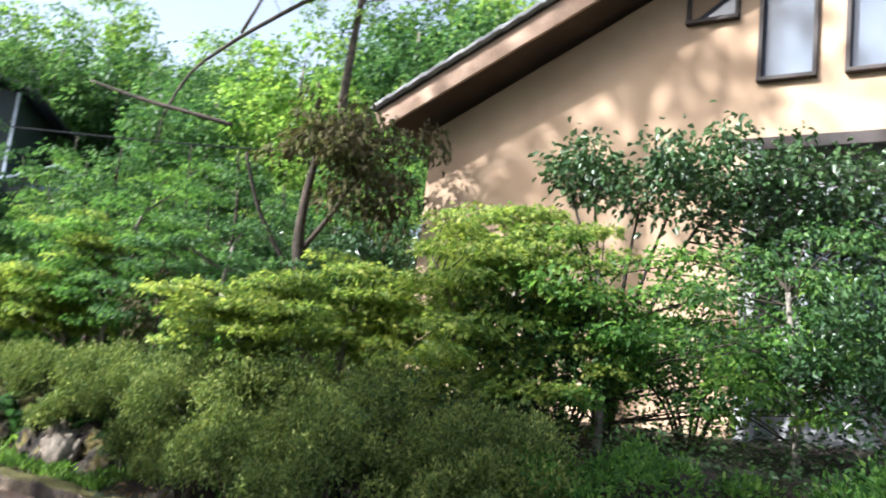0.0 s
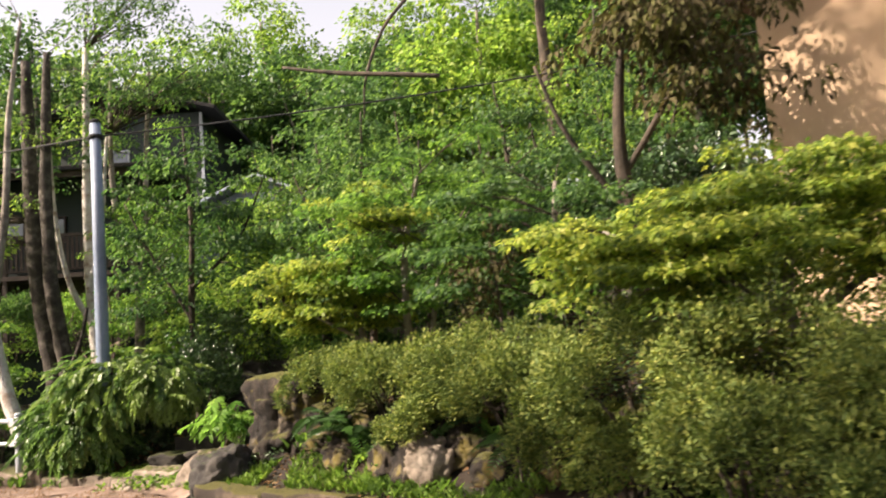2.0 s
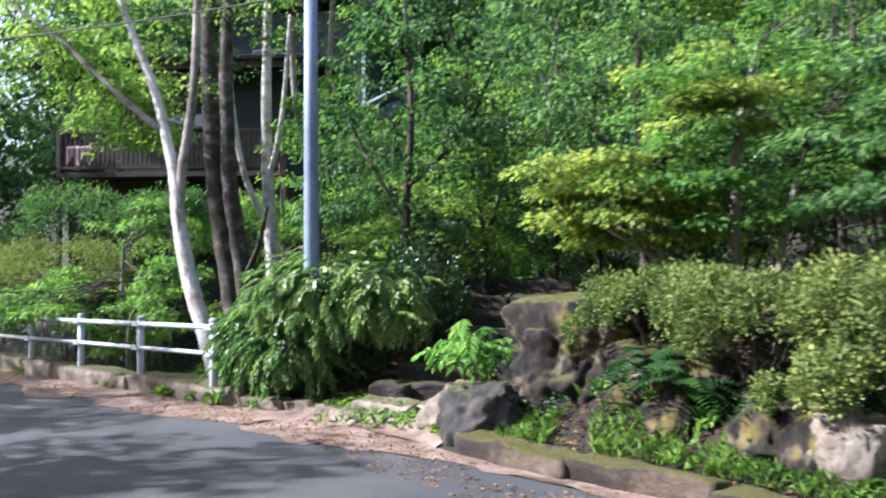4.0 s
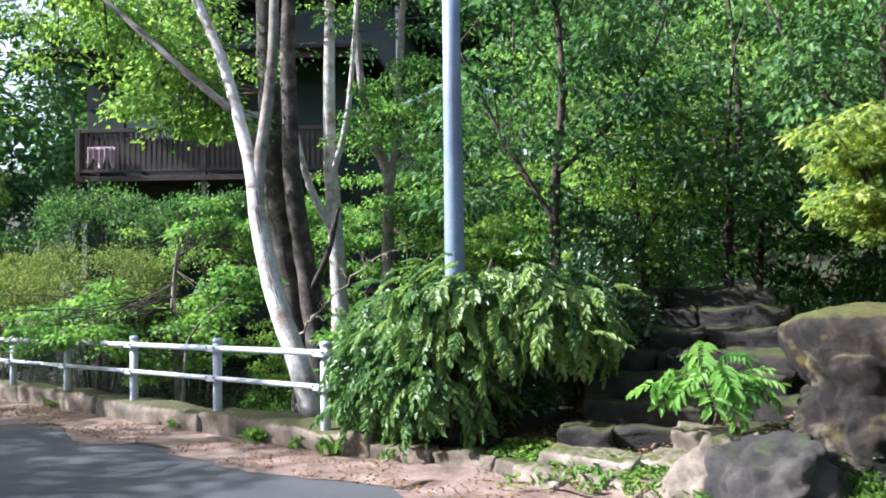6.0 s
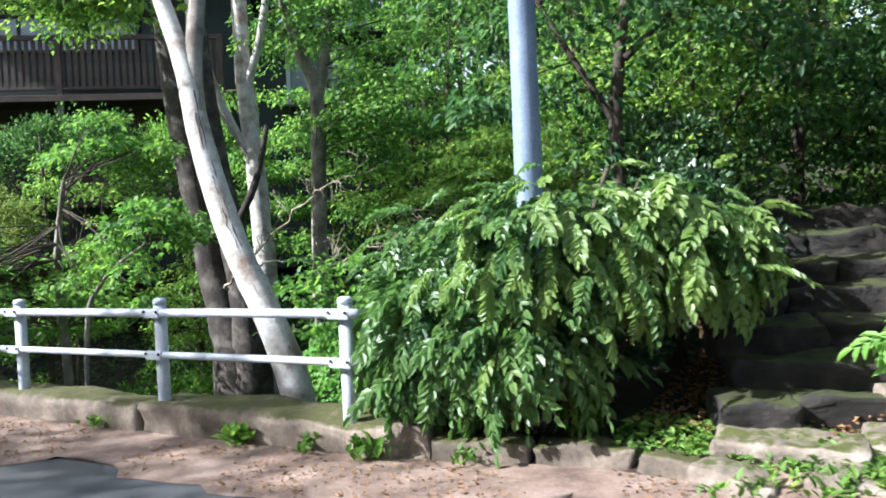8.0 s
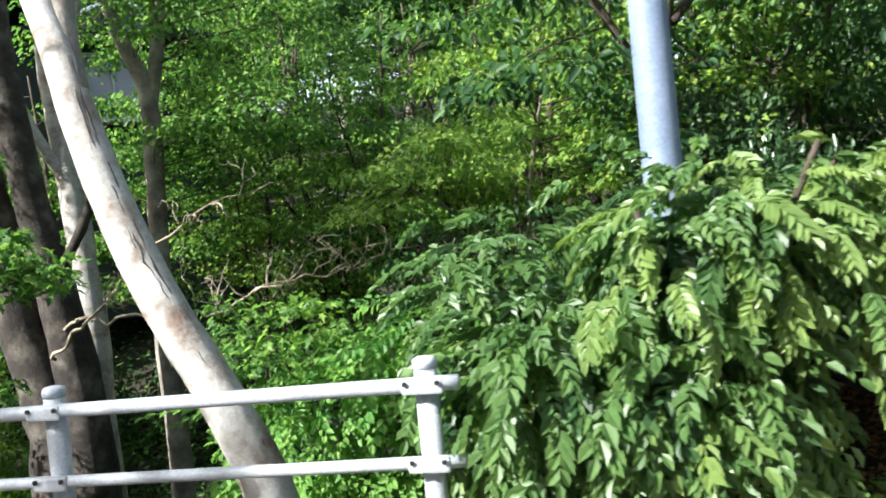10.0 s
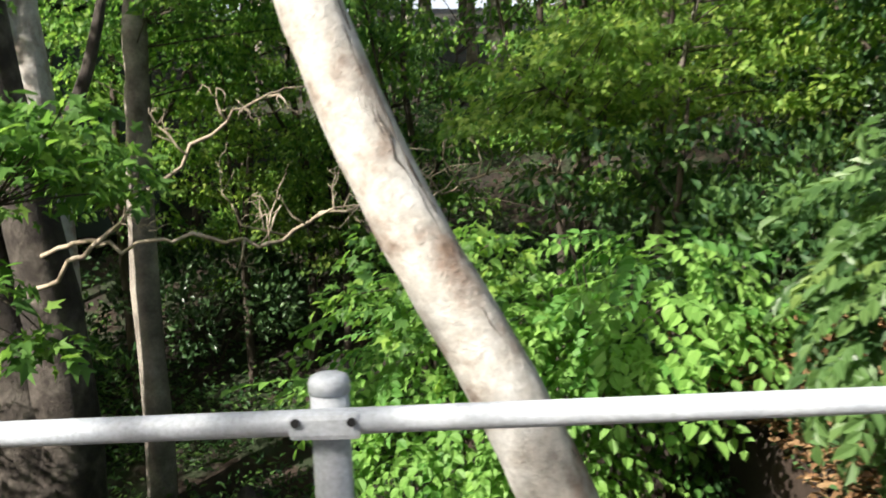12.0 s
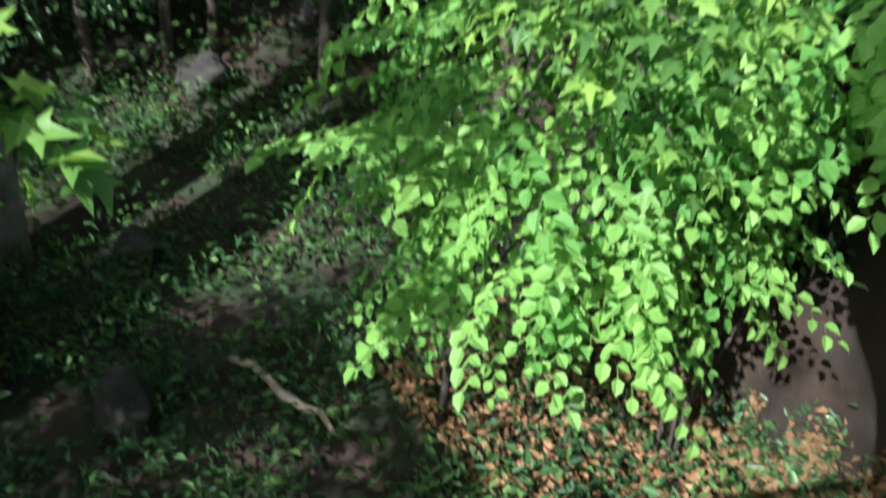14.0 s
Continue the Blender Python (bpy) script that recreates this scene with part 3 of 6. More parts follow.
for i in range(11):
    at = STEP * i
    post = smooth(part("post", tube(bmesh.new(), [(0, 0, -0.25), (0, 0, 0.1), (0, 0, 0.745)], [0.047] * 3, 20), WHITE_PAINT, fence))
    post.location = at
    cap = smooth(part("cap", tube(bmesh.new(), [(0, 0, 0.735), (0, 0, 0.76), (0, 0, 0.775), (0, 0, 0.782)], [0.05, 0.051, 0.046, 0.03], 20), WHITE_PAINT, post, "domed white post cap"))
    for h in (0.68, 0.37):
        bm = new_box(pose(0, 0, h, 0, 0, ANG) @ Matrix.Translation((0, 0.07, -0.004)), 0.17, 0.046, 0.064, 0.014)
        bracket = part("bracket", bm, WHITE_PAINT, post, "white rail bracket")
        for side in (-0.065, 0.065):
            m = pose(0, 0, h, 0, 0, ANG) @ Matrix.Translation((side, 0.092, 0.01)) @ pose(0, 0, 0, 90)
            tube(bm2 := bmesh.new(), [m @ Vector((0, 0, -0.01)), m @ Vector((0, 0, 0.004))], [0.011, 0.009], 8)
            part("bolt", bm2, DARK_ROOF, post, "rusted bolt")
for name, h, r in (("top_rail", 0.68, 0.031), ("lower_rail", 0.37, 0.026)):
    pts = [STEP * t + Vector((0, 0, h)) + Vector((-STEP.y, STEP.x, 0)).normalized() * 0.0 for t in (-0.085, 0, 2, 4, 6, 8, 10.05)]
    off = Vector((STEP.y, -STEP.x, 0)).normalized() * -0.058
    smooth(part(name, tube(bmesh.new(), [p + off for p in pts], [r] * len(pts), 18), WHITE_PAINT, fence))

# ---- pole and wires ----
pole = thing("utility_pole", "slim blue-grey painted steel utility pole behind the bush", "pole", (-8.91, 12.42, 0))
smooth(part("shaft", tube(bmesh.new(), [(0, 0, -0.2), (0, 0, 1.5), (0, 0, 3.2), (0, 0, 4.9)], [0.098, 0.09, 0.083, 0.075], 22), POLE_PAINT, pole))
smooth(part("cap", tube(bmesh.new(), [(0, 0, 4.89), (0, 0, 4.93), (0, 0, 4.95)], [0.08, 0.08, 0.05], 18), DARK_ROOF, pole))
smooth(part("clamp", tube(bmesh.new(), [(0, 0, 4.66), (0, 0, 4.72)], [0.095, 0.095], 18), DARK_ROOF, pole))
for name, a, b, sag in (("overhead_cable", (-8.95, 12.42, 4.7), (9, 16.5, 7.6), 0.5), ("overhead_cable", (-8.95, 12.42, 4.7), (-26, 13.5, 5.6), 0.4)):
    A, B = Vector(a), Vector(b)
    pts = [A.lerp(B, t / 16) - Vector((0, 0, sag * 4 * (t / 16) * (1 - t / 16))) for t in range(17)]
    c = part(name, tube(bmesh.new(), pts, [0.013] * 17, 6), CABLE)
    tagged(c, "thin black overhead cable fixed to the pole", "cable")


# ---- houses ----
def wall_with_holes(outline, holes, thick):
    """An upright wall in x and z, facing -y, with openings through it."""
    bm = bmesh.new()
    for loop in (outline, *holes):
        vs = [bm.verts.new((x, 0, z)) for x, z in loop]
        for v, w in zip(vs, vs[1:] + vs[:1]):
            bm.edges.new((v, w))
    bmesh.ops.triangle_fill(bm, use_beauty=True, edges=bm.edges[:])
    got = bmesh.ops.extrude_face_region(bm, geom=bm.faces[:])
    for v in got["geom"]:
        if isinstance(v, bmesh.types.BMVert):
            v.co.y += thick
    bmesh.ops.recalc_face_normals(bm, faces=bm.faces[:])
    return bm


def rect(x0, z0, x1, z1):
    return [(x0, z0), (x1, z0), (x1, z1), (x0, z1)]


def window(parent, x0, z0, x1, z1, trim, w=0.07, y=0.0, bars=()):
    fr = part("window", new_box(Matrix.Translation(((x0 + x1) / 2, y - 0.02, z0 - w / 2)), x1 - x0 + 2 * w, 0.12, w, 0.01), trim, parent, "framed window with pale reflecting glass")
    for m, sx, sz in ((((x0 + x1) / 2, y, z1 + w / 2), x1 - x0 + 2 * w, w), ((x0 - w / 2, y, (z0 + z1) / 2), w, z1 - z0), ((x1 + w / 2, y, (z0 + z1) / 2), w, z1 - z0)):
        part("frame", new_box(Matrix.Translation(m), sx, 0.1, sz, 0.008), trim, fr)
    for bx in bars:
        part("mullion", new_box(Matrix.Translation((bx, y + 0.03, (z0 + z1) / 2)), 0.05, 0.05, z1 - z0, 0.006), trim, fr)
    part("pane", new_box(Matrix.Translation(((x0 + x1) / 2, y + 0.06, (z0 + z1) / 2)), x1 - x0, 0.012, z1 - z0), PANE, fr, "pale grey reflecting glass")
    return fr


def tan_house():
    h = thing("house", "tan stucco house with a steep gable and dark window frames", "house", (-0.93 + 0.616 * 0.6, 10.45 + 0.788 * 0.6, 0))
    h.rotation_euler = (0, 0, radians(-38))
    base, eave, slope, mid = 0.9, 4.62, 0.44, 7.2
    ridge = eave + slope * mid + 0.3
    wins = [rect(3.97, 5.97, 4.58, 7.1), rect(4.8, 5.17, 5.42, 7.3), rect(5.69, 5.17, 6.3, 7.6), rect(6.56, 5.17, 7.2, 7.6)]
    outline = [(0.45, 4.45), (14.0, 4.45), (14.0, eave + 0.2), (mid, ridge), (0.45, eave + 0.35)]
    part("wall", wall_with_holes(outline, wins, 0.22), STUCCO, h)
    for w in wins:
        window(h, w[0][0] + 0.05, w[0][1] + 0.05, w[1][0] - 0.05, w[2][1] - 0.05, DARK_TRIM, 0.05)
    low = [rect(5.3, 1.9, 6.9, 4.0), rect(7.3, 1.9, 9.0, 4.0)]
    part("lower_wall", wall_with_holes([(0.45, base), (4.75, base), (4.75, 4.449), (0.45, 4.449)], [], 0.22), STUCCO, h)
    part("lower_bay", wall_with_holes([(4.9, base), (14, base), (14, 4.449), (4.9, 4.449)], low, 0.2), GREY_WALL, h, "pale grey recessed ground floor wall").location = (0, 0.25, 0)
    part("pillar", new_box(Matrix.Translation((4.83, 0.05, (base + 4.449) / 2)), 0.16, 0.3, 4.449 - base, 0.01), GREY_WALL, h)
    for w in low:
        window(h, w[0][0] + 0.07, w[0][1] + 0.07, w[1][0] - 0.07, w[2][1] - 0.07, WHITE_PAINT, 0.07, 0.28, (sum((w[0][0], w[1][0])) / 2,))
    part("trim_board", new_box(Matrix.Translation((9.3, -0.03, 4.45)), 9.4, 0.1, 0.14, 0.01), DARK_TRIM, h)
    part("side_wall", new_box(Matrix.Translation((0.56, 4.6, (base + eave + 0.3) / 2)), 0.22, 8.7, eave + 0.3 - base), STUCCO, h)
    part("far_wall", new_box(Matrix.Translation((13.9, 4.6, (base + eave) / 2)), 0.2, 8.7, eave - base), STUCCO, h)
    part("back_wall", new_box(Matrix.Translation((7.2, 8.9, (base + eave) / 2)), 13.2, 0.2, eave - base), STUCCO, h)
    # roof slabs with their soffit, barge board and rows of tiles
    for side in (0, 1):
        x0, x1 = (0.0, mid) if side == 0 else (14.4, mid)
        ln = math.hypot(x1 - x0, slope * mid)
        tilt = math.degrees(math.atan2(slope * mid, abs(x1 - x0))) * (-1 if side == 0 else 1)
        cx, cz = (x0 + x1) / 2, 5.02 + slope * mid / 2
        m = pose(cx, 4.2, cz, 0, tilt, 0)
        part("roof", new_box(m, ln, 9.7, 0.10, 0.01), FASCIA, h, "sloping roof with a tan soffit")
        part("soffit", new_box(m @ Matrix.Translation((0, 0.05, -0.066)), ln - 0.02, 9.5, 0.024), SOFFIT, h, "boarded brown soffit, darkened for the shade under the roof")
        part("barge_board", new_box(pose(cx, -0.665, cz - 0.06, 0, tilt, 0), ln, 0.045, 0.34, 0.008), FASCIA, h, "pinkish tan barge board")
        if side == 0:
            for k in range(26):
                d = -ln / 2 + (k + 0.5) * ln / 26
                mm = m @ Matrix.Translation((d, -4.86, 0.10)) @ pose(0, 0, 0, 0, -4, 0)
                part("roof_tile", new_box(mm, ln / 26 + 0.04, 0.26, 0.05, 0.015), ROOF_TILE, h)
            part("roof_edge", new_box(m @ Matrix.Translation((0, -4.86, 0.062)), ln, 0.1, 0.03), DARK_TRIM, h)
        part("roof_cover", new_box(m @ Matrix.Translation((0, 0.1, 0.085)), ln, 9.3, 0.06), ROOF_TILE, h, "weathered grey tile covering")
    return h


tan_house()


def boarding(parent, mat, x0, x1, z0, z1, y, step=0.22, name="board"):
    """Overlapping boards across a wall."""
    n = max(1, int((z1 - z0) / step))
    for k in range(n):
        z = z0 + (k + 0.5) * (z1 - z0) / n
        part(name, new_box(pose((x0 + x1) / 2, y, z, 4, 0, 0), x1 - x0, 0.02, (z1 - z0) / n + 0.02), mat, parent)


def balcony_house():
    h = thing("house", "dark green boarded house with a brown slatted balcony", "house", (-20.0, 21.1, 0))
    h.rotation_euler = (0, 0, math.atan2(0.24, 0.97))
    floor, eave, y = 3.95, 6.75, 1.1
    wins = [rect(0.55, 4.95, 4.2, 5.7), rect(7.0, 3.9, 8.5, 5.0)]
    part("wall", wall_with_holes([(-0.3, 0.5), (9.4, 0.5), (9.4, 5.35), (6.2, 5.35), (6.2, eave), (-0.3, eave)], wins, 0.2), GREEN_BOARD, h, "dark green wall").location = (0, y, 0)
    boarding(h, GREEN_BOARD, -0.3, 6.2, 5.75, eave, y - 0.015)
    part("side_wall", new_box(Matrix.Translation((-0.22, y + 3.2, (0.5 + eave) / 2)), 0.16, 6, eave - 0.5), LIT_TEAL_BOARD, h, "side wall lightened to teal for the sun on it")
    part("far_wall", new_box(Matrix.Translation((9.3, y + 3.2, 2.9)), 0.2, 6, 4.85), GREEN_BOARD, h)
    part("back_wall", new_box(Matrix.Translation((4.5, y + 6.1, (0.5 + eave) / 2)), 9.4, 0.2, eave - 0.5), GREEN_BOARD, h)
    window(h, 0.62, 5.0, 4.1, 5.65, DARK_TRIM, 0.05, y, (1.9, 3.0))
    window(h, 7.08, 4.0, 8.42, 4.95, WHITE_PAINT, 0.08, y, (7.75,))
    part("window_ledge", new_box(Matrix.Translation((7.75, y - 0.15, 3.85)), 1.9, 0.3, 0.09, 0.01), GREY_WALL, h)
    for sgn in (0, 1):
        m = pose(2.95, y + (0.9 if sgn == 0 else 5.2), eave + 0.3, 7 if sgn == 0 else -7, 0, 0)
        part("roof", new_box(m, 7.6, 4.9, 0.12, 0.02), DARK_ROOF, h, "dark sheet metal roof")
    part("gable", wall_with_holes([(-0.1, eave), (6, eave), (3, eave + 0.42)], [], 0.15), BROWN_WOOD, h).matrix_basis = pose(-0.2, y + 0.1, 0, 0, 0, 90)
    part("upper_wall", new_box(Matrix.Translation((6.1, y + 3.2, 6.0)), 0.2, 6, 1.5), GREEN_BOARD, h)
    part("wing_roof", new_box(pose(7.9, y + 2.6, 5.5, 5, 0, 0), 3.6, 6.6, 0.12, 0.02), DARK_ROOF, h)
    part("eave_board", new_box(Matrix.Translation((2.95, y - 1.32, eave - 0.12)), 7.6, 0.05, 0.2, 0.01), BROWN_WOOD, h)
    part("balcony_floor", new_box(Matrix.Translation((2.9, y / 2, floor - 0.06)), 5.9, 1.2, 0.12, 0.01), BROWN_WOOD, h)
    for name, z, w in (("balcony_rail", 5.0, 0.09), ("bottom_rail", floor + 0.12, 0.06)):
        part(name, new_box(Matrix.Translation((2.9, 0, z)), 5.9, 0.06, w, 0.008), BROWN_WOOD, h)
        part("side_rail", new_box(Matrix.Translation((0.0, 1.6, z)), 0.06, 3.2, w, 0.008), BROWN_WOOD, h)
    master = None
    for k in range(48):
        ob = new("baluster", master) if master else part("baluster", new_box(Matrix.Identity(4), 0.075, 0.022, 0.86, 0.004), BROWN_WOOD, h)
        master = ob.data
        ob.parent = h
        ob.location = (0.06 + k * 0.121, 0.01, floor + 0.57)
    for k in range(26):
        ob = new("baluster", master)
        ob.parent = h
        ob.location, ob.rotation_euler = (0.01, 0.1 + k * 0.121, floor + 0.57), (0, 0, radians(90))
    for x in (0, 2.9, 5.8):
        part("balcony_post", new_box(Matrix.Translation((x, 0.02, 2.9)), 0.11, 0.11, 4.3, 0.01), BROWN_WOOD, h)
    part("skirting", new_box(Matrix.Translation((2.9, 0.9, 2.9)), 5.8, 0.06, 2.0), BROWN_WOOD, h)
    return h


balcony_house()


def tall_house():
    h = thing("house", "tall dark green house with a flat-pitched roof among trees", "house", (-15.75, 31.5, 0))
    h.rotation_euler = (0, 0, radians(8))
    part("wall", wall_with_holes([(-5.5, 1.5), (0, 1.5), (0, 10.9), (-5.5, 10.9)], [rect(-4.2, 8.2, -2.8, 9.6)], 0.2), GREEN_BOARD, h)
    window(h, -4.12, 8.28, -2.88, 9.52, WHITE_PAINT, 0.07)
    for name, m, s in (("side_wall", (-0.1, 3.1, 6.2), (0.2, 5.8, 9.4)), ("side_wall", (-5.4, 3.1, 6.2), (0.2, 5.8, 9.4)), ("back_wall", (-2.75, 6.1, 6.2), (5.5, 0.2, 9.4))):
        part(name, new_box(Matrix.Translation(m), *s), GREEN_BOARD, h)
    part("corner_trim", new_box(Matrix.Translation((0.02, -0.04, 6.2)), 0.1, 0.12, 9.3), WHITE_PAINT, h)
    for sgn in (1, -1):
        part("roof", new_box(pose(-2.75 + sgn * 1.7, 3, 11.35, 0, sgn * 16, 0), 3.8, 7.6, 0.14, 0.02), DARK_ROOF, h)
    part("lower_wall", new_box(Matrix.Translation((2.2, 1.2, 4.2)), 3.6, 3.0, 5.8), GREY_WALL, h)
    for sgn in (1, -1):
        part("lower_roof", new_box(pose(2.2 + sgn * 1.05, 0.9, 7.55, 0, sgn * 24, 0), 2.4, 4.2, 0.1, 0.02), BLUE_ROOF, h, "pale blue sheet metal roof")
    part("lower_gable", wall_with_holes([(0.4, 7.1), (4.0, 7.1), (2.2, 7.9)], [], 0.1), BLUE_ROOF, h).location = (0, -0.35, 0)
    return h


tall_house()


def draped_cloth():
    bm = bmesh.new()
    rows = [[bm.verts.new((0.62 * i / 16, -0.05 - 0.035 * math.sin(i * 1.9) - 0.02 * k / 6, -0.5 * (k / 6) * (0.75 + 0.25 * math.cos(i * 0.8)))) for i in range(17)] for k in range(7)]
    for r0, r1 in zip(rows, rows[1:]):
        for i in range(16):
            bm.faces.new((r0[i], r0[i + 1], r1[i + 1], r1[i]))
    bmesh.ops.solidify(bm, geom=bm.faces[:], thickness=0.012)
    ob = smooth(part("draped_cloth", bm, PINK_CLOTH))
    ob.matrix_basis = pose(-20.0, 21.1, 4.62, 0, 0, math.degrees(math.atan2(0.24, 0.97))) @ Matrix.Translation((0.25, -0.03, 0))
    tagged(ob, "faded pink cloth hanging on the balcony balusters", "cloth")


draped_cloth()


# ---- rocks and steps ----
def boulder(label, at, size, turn, mat, seed, rugged=0.35, detail=4, faces=()):
    ob = smooth(part("boulder", rock(size, seed, detail, rugged, faces), mat))
    ob.matrix_basis = pose(*at, 0, 0, turn)
    return tagged(ob, label, "rock", "rocks of the bank")


big = smooth(part("boulder", ledge_rock((1.5, 1.25, 1.3), 4), MOSSY_ROCK))
big.matrix_basis = pose(-5.55, 11.12, 0.56, 2, -3, -32)
tagged(big, "large brown seamed boulder with a mossy top beside stone steps", "rock", "rocks of the bank")
side_rock = smooth(part("boulder", ledge_rock((1.0, 0.8, 0.9), 9, 5), MOSSY_ROCK))
side_rock.matrix_basis = pose(-4.95, 10.55, 0.42, 4, 5, -45)
tagged(side_rock, "dark rough rock under the azaleas by the large boulder", "rock", "rocks of the bank")
# the dark stone colour carries the shade on this boulder's front face
boulder("low boulder at the road edge, coloured dark for its shaded face", (-6.42, 10.62, 0.05), (1.0, 0.75, 0.9), -20, DARK_STONE, 5, 0.24, 5)
boulder("rounded pale boulder beside the lowest step", (-6.86, 10.88, 0.0), (0.66, 0.5, 0.66), 10, WORN_STONE, 6, 0.3)
spot = kerb_point(6.75, 0.6)[0]
boulder("pale weathered boulder half hidden under azaleas", (spot.x, spot.y, gz(spot.x, spot.y) + 0.1), (0.55, 0.4, 0.66), -30, WORN_STONE, 8, 0.42)
boulder("pale jagged stone beside weeds at the road edge", (-4.05, 9.55, 0.16), (0.45, 0.36, 0.5), 20, STONE, 9, 0.5)
rr = random.Random(5)
for k in range(30):
    a = 5.0 + (k // 2) * 0.52 + rr.uniform(-0.12, 0.12)
    p, ang = kerb_point(a, (0.72 if k % 2 else 1.02) + rr.uniform(-0.08, 0.1))
    sz = rr.uniform(0.24, 0.46)
    boulder("brown retaining stone in the planted bank", (p.x, p.y, gz(p.x, p.y) + 0.04), (sz * 1.3, sz, sz * 1.15), math.degrees(ang) + rr.uniform(-30, 30), MOSSY_ROCK, 20 + k, 0.32, 4)
for k, (x, y, sz) in enumerate([(-9.8, 19.8, 0.5), (-8.6, 20.1, 0.4), (-11.6, 16.9, 0.45), (-9.6, 16.9, 0.3), (-12.6, 17.4, 0.6), (-10.9, 15.0, 0.3), (-11.0, 18.2, 0.35)]):
    ob = boulder("grey stone lying in the dark gully", (x, y, gz(x, y) + 0.1), (sz, sz * 0.8, sz * 0.8), k * 50, DARK_STONE, 50 + k, 0.35, 3)
for k in range(7):
    z, y = 0.24 + 0.175 * k, 11.82 + 0.36 * k
    w = 1.75 - 0.05 * k
    cut = 0.42 + 0.16 * ((k * 5) % 3 - 1)
    for j, (f, x) in enumerate(((cut, -0.5 * w + 0.5 * w * cut), (1 - cut, 0.5 * w - 0.5 * w * (1 - cut)))):
        ob = smooth(part("stone_step", rough_block((w * f - 0.02, 0.56, 0.24), 80 + 2 * k + j, 6, 0.055), SHADED_STEP_STONE))
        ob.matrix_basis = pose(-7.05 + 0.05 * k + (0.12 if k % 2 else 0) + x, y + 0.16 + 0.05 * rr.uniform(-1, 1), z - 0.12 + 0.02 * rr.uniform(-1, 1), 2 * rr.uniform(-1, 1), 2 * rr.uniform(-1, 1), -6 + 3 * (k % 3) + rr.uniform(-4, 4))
        tagged(ob, "rough hewn stone step with dry leaves, darkened for plant shade", "step", "steps up the bank")
for k, (x, y, z, w, d, t) in enumerate([(-7.6, 11.55, -0.02, 0.8, 0.42, -22), (-7.0, 11.42, 0.0, 0.55, 0.4, -32), (-6.72, 11.72, 0.17, 0.6, 0.36, -12), (-7.95, 11.3, -0.1, 0.4, 0.3, -30), (-7.45, 11.16, -0.11, 0.42, 0.28, -18)]):
    ob = smooth(part("stone_landing", rough_block((w, d, 0.25), 99 + k, 6, 0.05), WORN_STONE))
    ob.matrix_basis = pose(x, y, z, 0, 0, t)
    tagged(ob, "flat pale worn stone at the foot of the steps", "step", "landing stones")


# ---- trees ----
def tree(name, label, mat, trunks, centres, pad, leaf, leafmat, per=60, thick=0.05, shape=4, seed=1, droop=0.35, twigs=True, limb_mat=None, category="tree", group="", width=0.62, wobble=0.22):
    """trunks: lists of points and radii. Leaves sit in tufts at the centres, each tuft on a twig from the nearest trunk point."""
    rng, rnd = np.random.default_rng(seed), random.Random(seed)
    root = Vector(trunks[0][0][0]) if trunks else Vector(centres[0])
    t = thing(name, label, category, root, group)
    spine = []
    for k, (pts, radii) in enumerate(trunks):
        pts = [Vector(p) - root for p in pts]
        bm = limb(bmesh.new(), pts, radii, 14 if radii[0] > 0.05 else 7, wobble, 5, 0.0, rnd, seed + k)
        smooth(part("trunk" if k == 0 else "limb", bm, limb_mat if k and limb_mat else mat, t))
        spine += bent(pts, radii, 5)[0][2:]
    centres = np.asarray(centres, float) - np.array(root)
    if twigs and spine:
        S = np.array([tuple(p) for p in spine])
        bm = bmesh.new()
        for c in centres[:: max(1, len(centres) // 70)]:
            d = np.linalg.norm(S - c + [0, 0, 0.25], axis=1)
            s = Vector(S[int(np.argmin(d))])
            e = Vector(c)
            m = s.lerp(e, 0.55) + Vector((rnd.uniform(-0.1, 0.1), rnd.uniform(-0.1, 0.1), rnd.uniform(-0.02, 0.15))) * (e - s).length * 0.5
            ln = (e - s).length
            limb(bm, [s, m, e], [0.004 + 0.005 * ln, 0.003 + 0.003 * ln, 0.002], 5, 0, 3)
        tagged(smooth(part("fine_branching", bm, DARK_BARK, t)), kind="stuff")
    if len(centres):
        P, A, N, L = pads(rng, centres, pad, thick, per, leaf, droop)
        leaf_part("crown", leaf_mesh("crown", P, A, N, L, width, shape), leafmat, t)
    return t


def crown(seed, n, c, r, inner=0.35, gaps=0.25):
    return in_ellipsoid(np.random.default_rng(seed), n, c, np.array(r), inner, gaps, seed)


def layers(seed, n, c, r, levels):
    """Centres in flat tiers, as in a layered maple."""
    p = crown(seed, n, c, r, 0.3, 0.2)
    step = 2 * r[2] / levels
    p[:, 2] = c[2] - r[2] + np.round((p[:, 2] - c[2] + r[2]) / step) * step + 0.12 * np.sin(p[:, 0] * 3.1 + p[:, 1] * 2.3)
    return p


